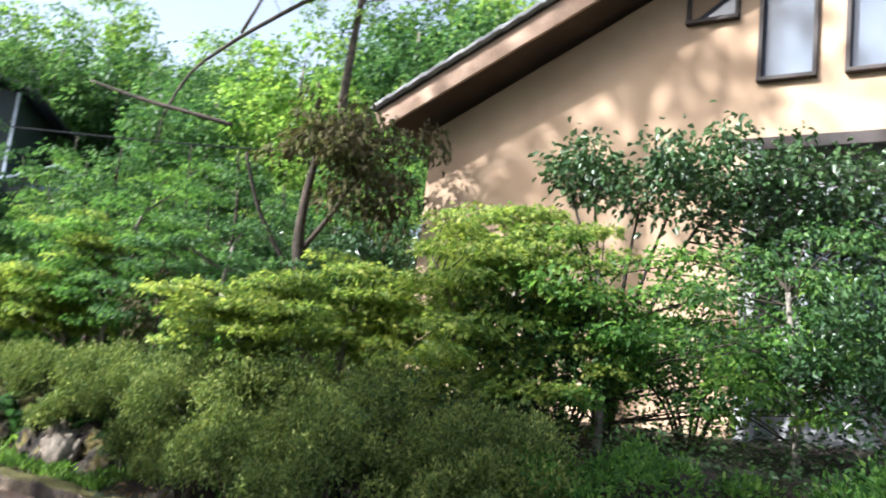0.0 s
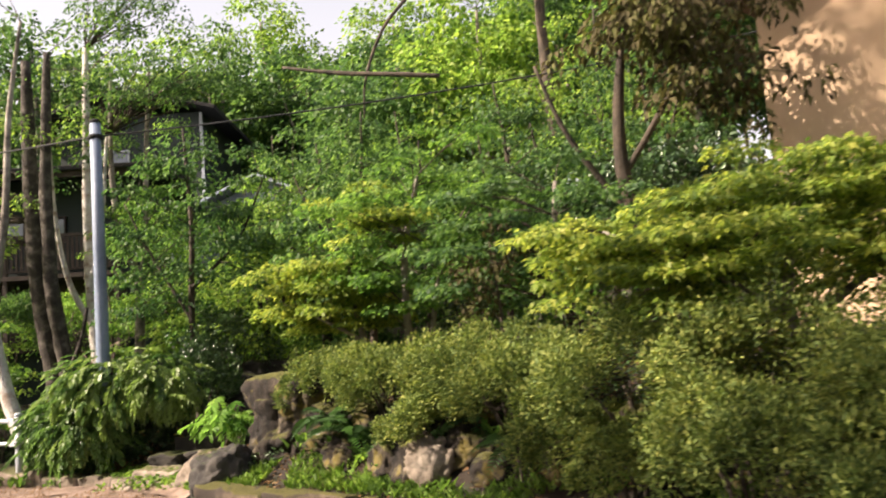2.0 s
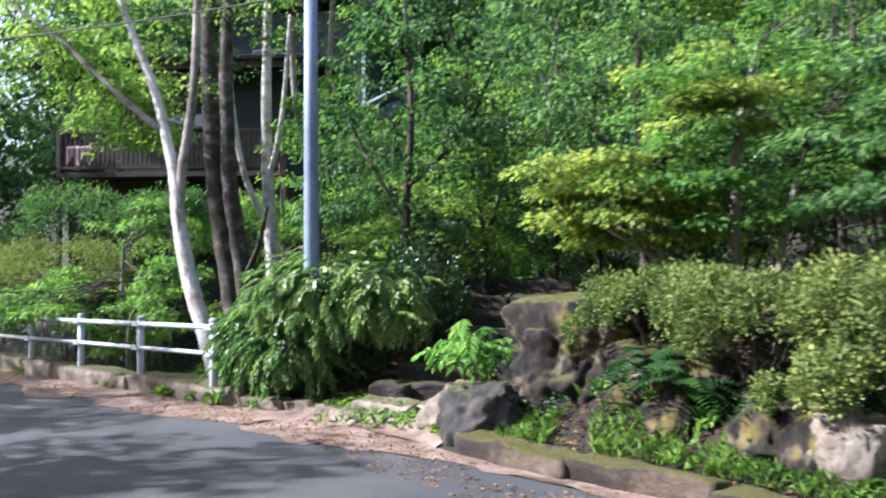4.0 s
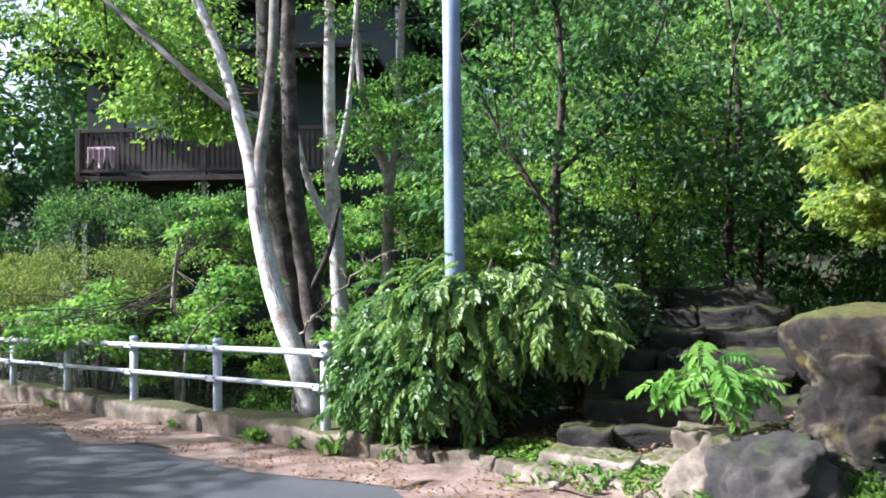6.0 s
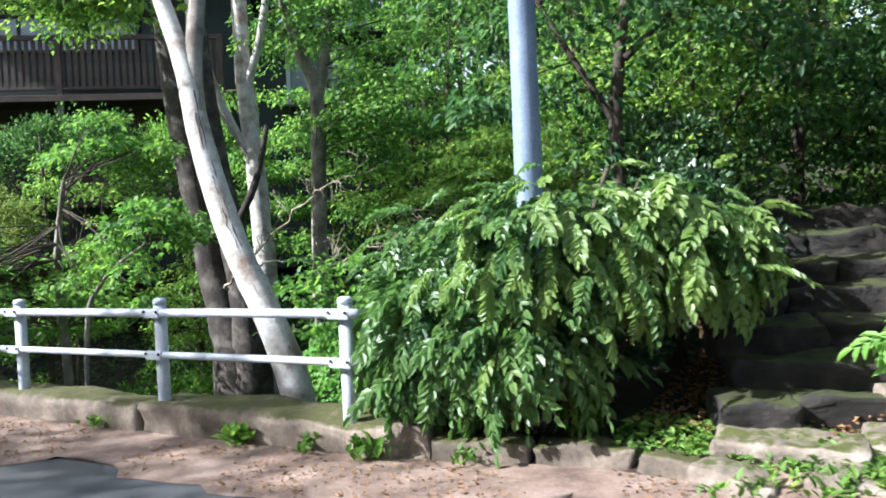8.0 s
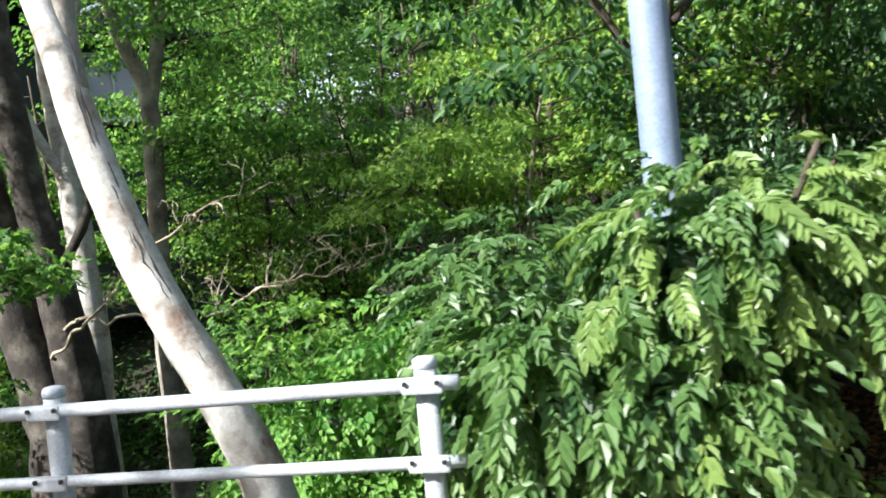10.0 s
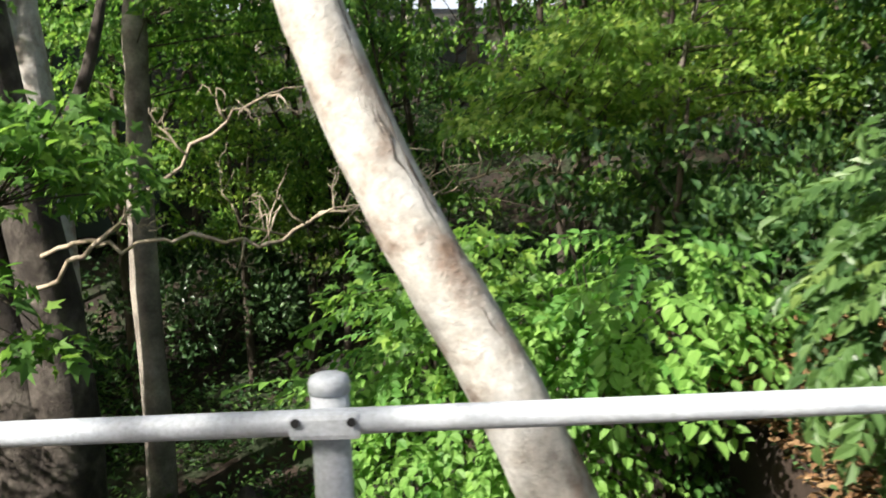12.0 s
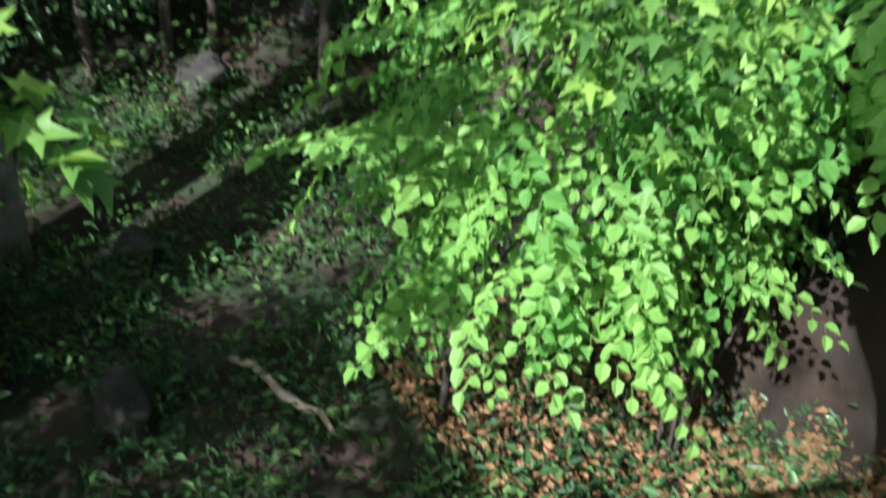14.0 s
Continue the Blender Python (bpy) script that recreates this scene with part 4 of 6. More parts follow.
# the leaning tree behind the fence
leaning = tree("leaning_tree", "pale smooth-barked tree leaning across behind the fence", PALE_BARK,
     [([(-10.55, 13.28, -1.2), (-10.75, 13.36, 0.05), (-10.96, 13.44, 0.62), (-11.2, 13.54, 1.12), (-11.39, 13.64, 1.6), (-11.55, 13.72, 2.15), (-11.67, 13.82, 2.65), (-11.87, 13.95, 3.2), (-12.25, 14.1, 4.2), (-12.9, 14.2, 5.6), (-13.3, 14.3, 7.2)], [0.145, 0.13, 0.12, 0.114, 0.108, 0.1, 0.088, 0.076, 0.064, 0.05, 0.025]),
      ([(-11.57, 13.74, 2.3), (-11.62, 13.85, 2.7), (-11.6, 13.95, 3.2), (-11.55, 14.1, 4.2), (-11.6, 14.3, 5.8), (-11.4, 14.4, 7.5)], [0.08, 0.078, 0.07, 0.062, 0.05, 0.025]),
      ([(-11.98, 14.0, 3.45), (-12.6, 13.8, 4.0), (-13.6, 13.7, 4.9), (-14.6, 13.6, 5.6)], [0.05, 0.045, 0.035, 0.02])],
     np.concatenate([crown(11, 16, (-12.9, 14.3, 7.8), (1.8, 1.2, 0.9)), crown(15, 12, (-12.8, 14.7, 3.5), (0.5, 0.35, 0.35)), crown(16, 12, (-13.3, 14.7, 4.1), (0.6, 0.4, 0.5)), crown(12, 40, (-14.6, 14.2, 5.3), (1.6, 1.0, 1.0)), crown(14, 24, (-13.6, 14.6, 5.2), (1.4, 0.9, 0.9)), crown(13, 10, (-12.9, 14.4, 3.9), (0.8, 0.5, 0.4))]),
     0.36, 0.085, BRIGHT_WOODS, 75, 0.07, 4, 3, limb_mat=GREY_BARK, wobble=0.08)


def crack():
    """A jagged dark crack that runs up the side of the leaning trunk."""
    rnd = random.Random(2)
    line, rad = bent([(0, 0, 0), (-0.2, 0.08, 1.25), (-0.41, 0.16, 1.82), (-0.65, 0.26, 2.32), (-0.84, 0.36, 2.8), (-1.0, 0.44, 3.35), (-1.11, 0.52, 3.85)], [0.145, 0.13, 0.12, 0.114, 0.108, 0.1, 0.1], 12)
    for lane, k0, k1, wide in ((0.34, 26, 64, 1.0), (0.55, 34, 68, 1.3), (0.2, 44, 58, 0.6), (0.62, 18, 32, 0.8)):
        pts, radii = [], []
        for k in range(k0, min(k1, len(line) - 1)):
            side = Vector((lane + 0.05 * math.sin(k * 0.4) + rnd.gauss(0, 0.035), -0.98 + 0.45 * lane, 0.1)).normalized()
            pts.append(line[k] + side * rad[k] * 0.975)
            radii.append((0.002 + 0.006 * abs(math.sin(k * 0.47 + lane * 9)) * rnd.uniform(0.3, 1.0)) * wide)
        smooth(part("bark_fissure", tube(bmesh.new(), pts, radii, 6), OLD_BARK, leaning, "dark jagged crack in the bark"))


crack()

# the dark double tree in the gully and the two slimmer ones
tree("old_tree", "large dark-barked tree with twin stems in the gully", OLD_BARK,
     [([(-12.55, 17.5, -2.0), (-12.58, 17.55, -0.8), (-12.75, 17.5, 0.3), (-12.98, 17.42, 1.6), (-13.18, 17.36, 3.2), (-13.35, 17.4, 5.5), (-13.4, 17.4, 8)], [0.45, 0.36, 0.25, 0.2, 0.19, 0.16, 0.09]),
      ([(-12.5, 17.5, -1.4), (-12.42, 17.4, 0.2), (-12.58, 17.25, 1.6), (-12.76, 17.12, 3.2), (-12.8, 17.1, 5.5), (-12.7, 17.1, 8)], [0.32, 0.22, 0.16, 0.14, 0.12, 0.07]),
      ([(-12.55, 17.2, 1.2), (-12.15, 17.1, 1.9), (-11.95, 17.05, 2.6)], [0.05, 0.045, 0.03])],
     np.concatenate([crown(21, 26, (-13.1, 17.2, 7.2), (2.6, 2.0, 2.0)), crown(22, 34, (-14.6, 16.9, 4.6), (1.4, 0.9, 0.7))]),
     0.4, 0.09, BRIGHT_WOODS, 70, 0.08, 4, 4)
tree("slim_tree", "slim pale-trunked tree with several upright limbs", PALE_BARK,
     [([(-12.4, 18.2, -1.7), (-12.42, 18.2, 1.0), (-12.5, 18.2, 2.6), (-12.6, 18.25, 4.2), (-12.55, 18.3, 8.5)], [0.17, 0.14, 0.125, 0.11, 0.06]),
      ([(-12.47, 18.2, 2.2), (-12.9, 18.0, 3.2), (-13.2, 18, 4.6), (-13.3, 18, 6.5)], [0.07, 0.06, 0.05, 0.03]),
      ([(-12.55, 18.2, 3.2), (-12.2, 18.1, 4.3), (-12.0, 18.1, 6.4)], [0.06, 0.05, 0.03])],
     np.concatenate([crown(31, 22, (-12.6, 18.4, 7.0), (2.2, 1.8, 2.3)), layers(32, 34, (-10.4, 17.6, 7.4), (1.7, 0.9, 0.8), 4), layers(33, 26, (-11.0, 17.5, 8.9), (1.4, 0.8, 0.6), 3)]), 0.4, 0.09, WOODS, 70, 0.08, 4, 5)
tree("slim_tree", "slim grey forked tree rising from the gully", GREY_BARK,
     [([(-11.72, 18.65, -1.9), (-11.74, 18.65, 0.9), (-11.7, 18.65, 2.2), (-11.68, 18.65, 3.2), (-12.0, 18.6, 4.2), (-12.2, 18.6, 5.6), (-12.2, 18.7, 8)], [0.14, 0.115, 0.105, 0.1, 0.075, 0.06, 0.03]),
      ([(-11.68, 18.65, 3.1), (-11.5, 18.7, 4.0), (-11.45, 18.7, 5.5), (-11.3, 18.8, 8.2)], [0.085, 0.07, 0.06, 0.03])],
     np.concatenate([crown(41, 16, (-11.6, 18.8, 7.2), (1.7, 1.6, 1.8)), crown(42, 24, (-11.15, 18.7, 4.7), (0.9, 0.7, 0.6)), crown(43, 26, (-11.9, 19.9, 4.3), (1.4, 0.8, 1.1)), layers(46, 30, (-11.4, 19.3, 2.6), (1.2, 0.6, 0.6), 4), layers(44, 22, (-10.9, 17.9, 4.1), (1.5, 1.0, 0.8), 5), layers(45, 22, (-10.6, 18.1, 2.9), (1.1, 0.8, 0.4), 3)]), 0.36, 0.075, MAPLE_GREEN, 85, 0.05, 4, 6)

# layered maple boughs over the fence and gully
tree("maple_sapling", "bright green layered maple spreading over the gully", GREY_BARK,
     [([(-14.2, 16.3, -1.9), (-14.1, 16.0, 0.3), (-13.9, 15.6, 1.1), (-13.5, 15.1, 1.9)], [0.06, 0.05, 0.04, 0.02])],
     np.concatenate([layers(51, 75, (-14.6, 15.3, 1.1), (2.1, 1.0, 0.28), 3), layers(52, 18, (-13.4, 15.8, 2.25), (0.9, 0.5, 0.3), 2), layers(57, 24, (-14.2, 16.2, 0.4), (1.3, 0.7, 0.2), 2), layers(55, 22, (-14.5, 14.1, 0.8), (0.9, 0.55, 0.22), 2)]), 0.3, 0.075, MAPLE_GREEN, 75, 0.03, 7, 7, 0.2, width=0.95)
tree("maple_sapling", "small maple with pointed leaves close behind the fence", GREY_BARK,
     [([(-13.3, 14.9, -2.0), (-13.2, 14.8, 0.3), (-12.95, 14.7, 0.9), (-12.5, 14.7, 1.25)], [0.03, 0.026, 0.018, 0.008])],
     np.concatenate([layers(53, 22, (-12.42, 14.85, 1.4), (0.5, 0.42, 0.24), 4), layers(54, 2, (-12.5, 14.5, 0.85), (0.15, 0.15, 0.1), 2), np.array([(-12.4, 14.45, 0.76), (-12.3, 14.5, 0.72)])]), 0.2, 0.085, MAPLE_GREEN, 36, 0.03, 7, 8, 0.25, width=1.0)

tree("maple_sapling", "small maple with drooping sprays behind the leaning tree", DARK_BARK,
     [([(-10.2, 15.9, gz(-10.2, 15.9) - 0.1), (-10.3, 15.6, -0.3), (-10.5, 15.1, 0.4), (-10.7, 14.6, 0.8)], [0.025, 0.022, 0.016, 0.007])],
     layers(56, 18, (-10.75, 14.55, 0.78), (0.5, 0.4, 0.32), 3), 0.2, 0.07, MAPLE_GREEN, 40, 0.03, 7, 18, 0.25, width=0.95)

# brighter leaf green stands in for sun on these sprays
tree("maple_sapling", "young maple with level sprays behind the mahonia, leaves brightened as if sunlit", GREY_BARK,
     [([(-8.4, 16.0, gz(-8.4, 16.0) - 0.1), (-8.4, 15.9, 0.9), (-8.35, 15.8, 1.7), (-8.2, 15.7, 2.5)], [0.04, 0.034, 0.026, 0.012]), ([(-8.4, 15.9, 1.0), (-9.0, 15.7, 1.5), (-9.5, 15.6, 1.8)], [0.024, 0.018, 0.008])],
     np.concatenate([layers(58, 48, (-8.4, 15.7, 2.1), (1.35, 0.7, 0.6), 4), layers(59, 16, (-9.4, 15.7, 1.7), (0.6, 0.4, 0.3), 2)]), 0.3, 0.07, BRIGHT_WOODS, 90, 0.025, 7, 28, 0.22, width=0.9)

# maples on the bank
tree("maple_tree", "layered yellow-green maple above clipped azaleas", GREY_BARK,
     [([(-0.9, 7.9, 1.1), (-0.95, 7.85, 1.5), (-0.9, 7.8, 1.9), (-0.8, 7.7, 2.4)], [0.05, 0.042, 0.034, 0.015]), ([(-0.93, 7.85, 1.4), (-1.5, 7.75, 1.8), (-2.2, 7.8, 2.15)], [0.035, 0.026, 0.01]),
      ([(-0.9, 7.85, 1.3), (-0.4, 7.7, 1.7), (0.2, 7.5, 2.0)], [0.035, 0.026, 0.01])],
     np.concatenate([layers(61, 105, (-1.15, 7.65, 2.05), (1.45, 0.85, 0.55), 5), layers(62, 24, (-2.1, 7.85, 2.1), (0.6, 0.45, 0.25), 3), layers(67, 34, (0.2, 7.2, 1.85), (0.9, 0.6, 0.35), 3)]), 0.27, 0.06, MAPLE_YELLOW, 160, 0.022, 7, 9, 0.22, group="maples on the bank", width=0.9)
tree("maple_tree", "tall yellow-green maple before the house wall", GREY_BARK,
     [([(0.55, 6.95, 1.0), (0.5, 6.9, 1.7), (0.6, 6.85, 2.4), (0.55, 6.8, 3.0)], [0.05, 0.042, 0.032, 0.014]), ([(0.52, 6.9, 1.6), (0.1, 6.7, 2.1), (-0.2, 6.6, 2.6)], [0.03, 0.024, 0.01]), ([(0.55, 6.9, 1.8), (1.0, 6.7, 2.3), (1.3, 6.6, 2.7)], [0.03, 0.022, 0.01])],
     np.concatenate([layers(161, 95, (0.55, 6.7, 2.55), (0.95, 0.75, 0.7), 6), layers(162, 20, (0.5, 6.2, 1.8), (0.9, 0.4, 0.3), 3)]), 0.27, 0.06, MAPLE_YELLOW, 150, 0.024, 7, 19, 0.22, group="maples on the bank", width=0.9)
tree("maple_tree", "green layered maple with several stems above the boulder", GREY_BARK,
     [([(-4.3, 11.0, 1.1), (-4.32, 11.05, 1.7), (-4.3, 11.1, 2.5), (-4.1, 11.2, 3.4)], [0.055, 0.048, 0.038, 0.02]), ([(-4.05, 10.8, 1.1), (-3.95, 10.75, 1.8), (-3.8, 10.7, 2.4)], [0.04, 0.032, 0.015])],
     layers(63, 85, (-4.1, 10.95, 2.65), (1.5, 1.1, 0.95), 7), 0.29, 0.062, MAPLE_GREEN, 130, 0.026, 7, 10, 0.22, group="maples on the bank", width=0.9)
# sunlit tips of the previous maple, the light put into yellower leaves
tree("maple_tree", "sunlit part of the boulder maple, its light put into yellow leaves", GREY_BARK,
     [([(-4.95, 11.5, 1.0), (-4.95, 11.4, 1.6), (-5.1, 11.3, 2.2)], [0.05, 0.042, 0.02]), ([(-4.95, 11.4, 1.5), (-5.4, 11.2, 1.8), (-5.8, 11.1, 2.0)], [0.028, 0.02, 0.01])],
     np.concatenate([layers(64, 66, (-5.35, 11.25, 2.1), (0.85, 0.6, 0.5), 4), layers(164, 16, (-4.6, 10.6, 3.0), (0.7, 0.4, 0.3), 2)]), 0.28, 0.062, MAPLE_YELLOW, 180, 0.024, 7, 21, 0.22, group="maples on the bank", width=0.9)
tree("maple_tree", "green layered maple between the boulder and the house", GREY_BARK,
     [([(-2.6, 9.6, 1.15), (-2.6, 9.6, 1.9), (-2.5, 9.7, 2.9)], [0.05, 0.04, 0.02])],
     layers(65, 60, (-2.7, 9.75, 2.35), (1.2, 0.9, 0.85), 6), 0.28, 0.065, WOODS, 130, 0.026, 7, 12, 0.22, width=0.9, group="maples on the bank")
# darker leaf green carries the shadows inside this crown
tree("maple_tree", "maple shrub in front of the house windows, leaves darkened for inner shadow", GREY_BARK,
     [([(2.6, 5.6, 0.9), (2.6, 5.6, 1.7), (2.5, 5.6, 2.5)], [0.045, 0.036, 0.02])],
     layers(66, 46, (2.7, 5.7, 2.35), (1.2, 0.8, 0.75), 5), 0.3, 0.06, WOODS, 100, 0.04, 4, 13, 0.3, group="maples on the bank")

tree("maple_tree", "dark green maple shading the foot of the house wall", GREY_BARK,
     [([(1.3, 6.3, 0.9), (1.3, 6.35, 1.7), (1.2, 6.4, 2.7)], [0.045, 0.036, 0.02])],
     np.concatenate([layers(68, 34, (1.2, 6.3, 2.2), (1.1, 0.6, 0.8), 6), layers(69, 20, (2.5, 5.7, 1.9), (0.9, 0.6, 0.7), 5)]), 0.3, 0.062, MAPLE_GREEN, 110, 0.04, 4, 17, 0.3, group="maples on the bank")

# evergreen multi-stem shrub before the wall, and the brown-leaved tree by the eave
tree("camellia_tree", "thin many-stemmed evergreen with dark red-tinged leaves before the wall", DARK_BARK,
     [([(1.55, 7.35, 0.9), (1.5, 7.3, 1.9), (1.35, 7.3, 2.8), (1.15, 7.4, 3.5)], [0.035, 0.03, 0.024, 0.01])] +
     [([(1.55 + 0.05 * k, 7.35, 0.9), (1.6 + 0.12 * k, 7.3, 1.9), (1.6 + 0.3 * k, 7.3 - 0.05 * k, 2.8), (1.6 + 0.5 * k, 7.25 - 0.1 * k, 3.5)], [0.03, 0.025, 0.02, 0.008]) for k in (-0.5, 0.4, 1.0, 1.7)],
     np.concatenate([crown(71, 105, (3.0, 6.65, 3.62), (2.1, 0.8, 0.48), 0.2, 0.35), crown(76, 40, (3.3, 6.4, 2.8), (1.6, 0.7, 0.5), 0.2, 0.35), crown(72, 14, (1.3, 7.3, 3.75), (0.4, 0.3, 0.25))]), 0.24, 0.07, CAMELLIA, 62, 0.09, 6, 14, 0.3, category="tree")
tree("dying_tree", "dark tree with dry brown foliage beside the house eave", DARK_BARK,
     [([(-1.75, 10.5, 1.1), (-1.7, 10.45, 2.2), (-1.8, 10.3, 3.3), (-1.7, 10.15, 4.3)], [0.1, 0.085, 0.07, 0.04]), ([(-1.78, 10.35, 3.0), (-1.3, 10.1, 3.7), (-0.95, 9.95, 4.5)], [0.04, 0.03, 0.015]), ([(-1.75, 10.4, 2.6), (-2.3, 10.2, 3.4), (-2.6, 10.1, 4.2)], [0.04, 0.03, 0.015])],
     np.concatenate([crown(73, 70, (-1.3, 9.85, 4.5), (1.05, 0.8, 0.42), 0.2, 0.3), crown(74, 26, (-0.9, 9.7, 3.75), (0.85, 0.6, 0.4), 0.2, 0.4)]), 0.24, 0.12, STRAW, 24, 0.1, 4, 15, 0.9, width=0.42)
tree("dry_shrub", "reddish brown dry shrub between the maples", DARK_BARK,
     [([(-3.1, 9.2, 1.1), (-3.1, 9.15, 1.7), (-3.15, 9.1, 2.3)], [0.02, 0.015, 0.006])],
     crown(75, 14, (-3.15, 9.1, 1.95), (0.4, 0.35, 0.5), 0.2), 0.16, 0.06, STRAW, 40, 0.06, 4, 16, 0.5, category="shrub")


for k, (x, y, w, h) in enumerate([(-4.2, 16.6, 1.9, 3.2), (-2.3, 14.6, 1.6, 2.6), (-0.9, 12.2, 1.3, 2.4)]):
    z = gz(x, y)
    tree("evergreen_shrub", "tall dark evergreen shrub with many bare stems on the slope", DARK_BARK,
         [([(x + 0.06 * j, y, z - 0.1), (x + 0.14 * j, y - 0.03, z + h * 0.35), (x + 0.32 * j, y + 0.05 * (j % 2), z + h * 0.7)], [0.03, 0.024, 0.012]) for j in (0, -3, -2, -1, 1, 2, 3)],
         crown(240 + k, 62, (x, y, z + h * 0.74), (w, w * 0.6, h * 0.3), 0.25, 0.2), 0.3, 0.085, CAMELLIA, 70, 0.08, 6, 250 + k, 0.3, category="shrub", group="evergreen shrubs on the slope")


# ---- clipped azaleas ----
def mound(label, at, r, seed, mat=AZALEA, leaf=0.036, n=170, per=58):
    """A clipped shrub: a dense skin of small upright leaves over a core of stems."""
    rng = np.random.default_rng(seed)
    base = Vector((at[0], at[1], gz(at[0], at[1])))
    t = thing("azalea_bush", label, "shrub", base, "clipped bushes on the bank")
    rnd = random.Random(seed)
    for k in range(7):
        th = k * math.tau / 7
        e = Vector((math.cos(th) * r[0] * 0.6, math.sin(th) * r[1] * 0.6, at[2] - base.z + 0.1))
        smooth(part("stem", limb(bmesh.new(), [(0.04 * math.cos(th), 0.04 * math.sin(th), -0.08), e * 0.5 + Vector((0, 0, 0.06)), e], [0.016, 0.012, 0.006], 6, 0, 3), DARK_BARK, t))
    mid = np.array(at) - np.array(base)
    c = []
    while len(c) < n // 5:
        d = rng.normal(0, 1, 3)
        d /= np.linalg.norm(d)
        if d[2] < -0.3:
            continue
        lump = 1 + 0.42 * noise.fractal(Vector(d * 2.0) + Vector((seed, 0, 0)), 1, 2, 3)
        c.append((mid + d * np.array(r) * lump * (0.6 + 0.32 * rng.uniform()), d))
    # each lump is a small dome of leaves that faces outwards
    size = 0.43 * min(r) * rng.uniform(0.6, 1.35, len(c))
    q = rng.normal(0, 1, (len(c) * per * 5, 3))
    q /= np.linalg.norm(q, axis=1, keepdims=True)
    face = np.repeat(np.array([d for _, d in c]) + [0, 0, 0.35], per * 5, axis=0)
    q = np.where(np.sum(q * face, axis=1, keepdims=True) < -0.25, -q, q)
    P = np.repeat(np.array([p for p, _ in c]), per * 5, axis=0) + q * np.repeat(size, per * 5)[:, None] * (0.72 + 0.6 * rng.uniform(size=(len(q), 1)) ** 3)
    A = q + rng.normal(0, 0.5, q.shape) + [0, 0, 0.35]
    N = q + rng.normal(0, 0.4, q.shape) + [0, 0, 0.3]
    leaf_part("foliage", leaf_mesh("foliage", P, A, N, rng.uniform(0.7, 1.3, len(P)) * leaf, 0.5, 4), mat, t)
    return t


for k, (at, r) in enumerate([((-4.85, 10.35, 1.1), (0.5, 0.5, 0.3)), ((-4.2, 9.85, 1.1), (0.55, 0.5, 0.32)), ((-3.5, 9.3, 1.13), (0.5, 0.45, 0.34)), ((-2.95, 8.85, 1.18), (0.4, 0.4, 0.34)),
                             ((-2.6, 8.15, 0.66), (0.42, 0.38, 0.28)), ((-2.1, 7.5, 0.55), (0.4, 0.36, 0.26)), ((-2.0, 7.75, 1.0), (0.62, 0.55, 0.45)), ((-1.25, 7.05, 1.08), (0.6, 0.55, 0.45)), ((-0.45, 6.4, 1.1), (0.6, 0.55, 0.45)),
                             ((0.35, 5.7, 1.0), (0.5, 0.5, 0.4)), ((-1.5, 6.75, 0.72), (0.5, 0.4, 0.34)), ((-3.75, 9.2, 0.75), (0.4, 0.3, 0.22)), ((-2.9, 8.35, 0.95), (0.42, 0.4, 0.3)), ((-0.7, 6.0, 0.7), (0.5, 0.4, 0.34)), ((0.3, 5.2, 0.7), (0.45, 0.36, 0.3)), ((3.9, 3.4, 1.0), (0.8, 0.7, 0.6))]):
    mound("rounded olive-green clipped azalea bush on the bank", np.array(at) - [0.06, 0.08, 0.05], [v * 1.18 for v in r], 100 + k, per=66)
mound("bright green rounded bush at the foot of the bank", np.array((1.35, 5.15, 0.85)), (0.8, 0.6, 0.42), 120, MAPLE_GREEN, 0.05, 150, 40)
mound("bright green rounded bush at the foot of the bank", np.array((2.7, 4.3, 0.9)), (0.7, 0.6, 0.45), 121, MAPLE_GREEN, 0.05, 130, 40)
mound("dark green bush in the shade of the bank", np.array((0.3, 6.7, 1.2)), (0.9, 0.6, 0.5), 122, CAMELLIA, 0.06, 130, 34)
mound("green bush in front of the house", np.array((2.1, 6.4, 1.7)), (0.8, 0.6, 0.6), 130, MAPLE_GREEN, 0.055, 120, 38)
mound("dark green bush in front of the house", np.array((1.1, 6.75, 1.75)), (0.9, 0.6, 0.6), 129, WOODS, 0.06, 130, 38)
mound("dark green bush in front of the house", np.array((3.3, 5.2, 1.7)), (1.1, 0.7, 0.8), 123, CAMELLIA, 0.06, 130, 34)
mound("yellow-green azalea bush beyond the gully", np.array((-16.6, 17.3, 1.35)), (1.5, 1.0, 0.75), 124, AZALEA, 0.05, 200, 50)
mound("green azalea bush beyond the gully", np.array((-18.5, 17.6, 1.2)), (1.3, 1.0, 0.7), 125, AZALEA, 0.05, 180, 50)
for k, (x, y, r) in enumerate([(-10.9, 21.0, 1.2), (-12.8, 20.4, 1.1), (-9.6, 22.0, 1.2), (-7.7, 19.3, 1.1), (-8.3, 14.6, 0.8), (-13.8, 18.6, 1.0), (-7.0, 16.9, 1.0), (-5.2, 15.3, 1.0)]):
    mound("dark green woodland bush under the trees", np.array((x, y, gz(x, y) + r * 0.45)), (r, r * 0.9, r * 0.7), 140 + k, (CAMELLIA, WOODS, MAPLE_GREEN)[k % 3], 0.085, 130, 32)
mound("dark green bush under the tall mahonia", np.array((-8.6, 12.95, 0.35)), (0.75, 0.35, 0.4), 136, CAMELLIA, 0.07, 110, 36)
mound("dark green bush beside the stone steps", np.array((-7.85, 13.05, 1.0)), (0.5, 0.5, 0.5), 131, CAMELLIA, 0.06, 110, 36)
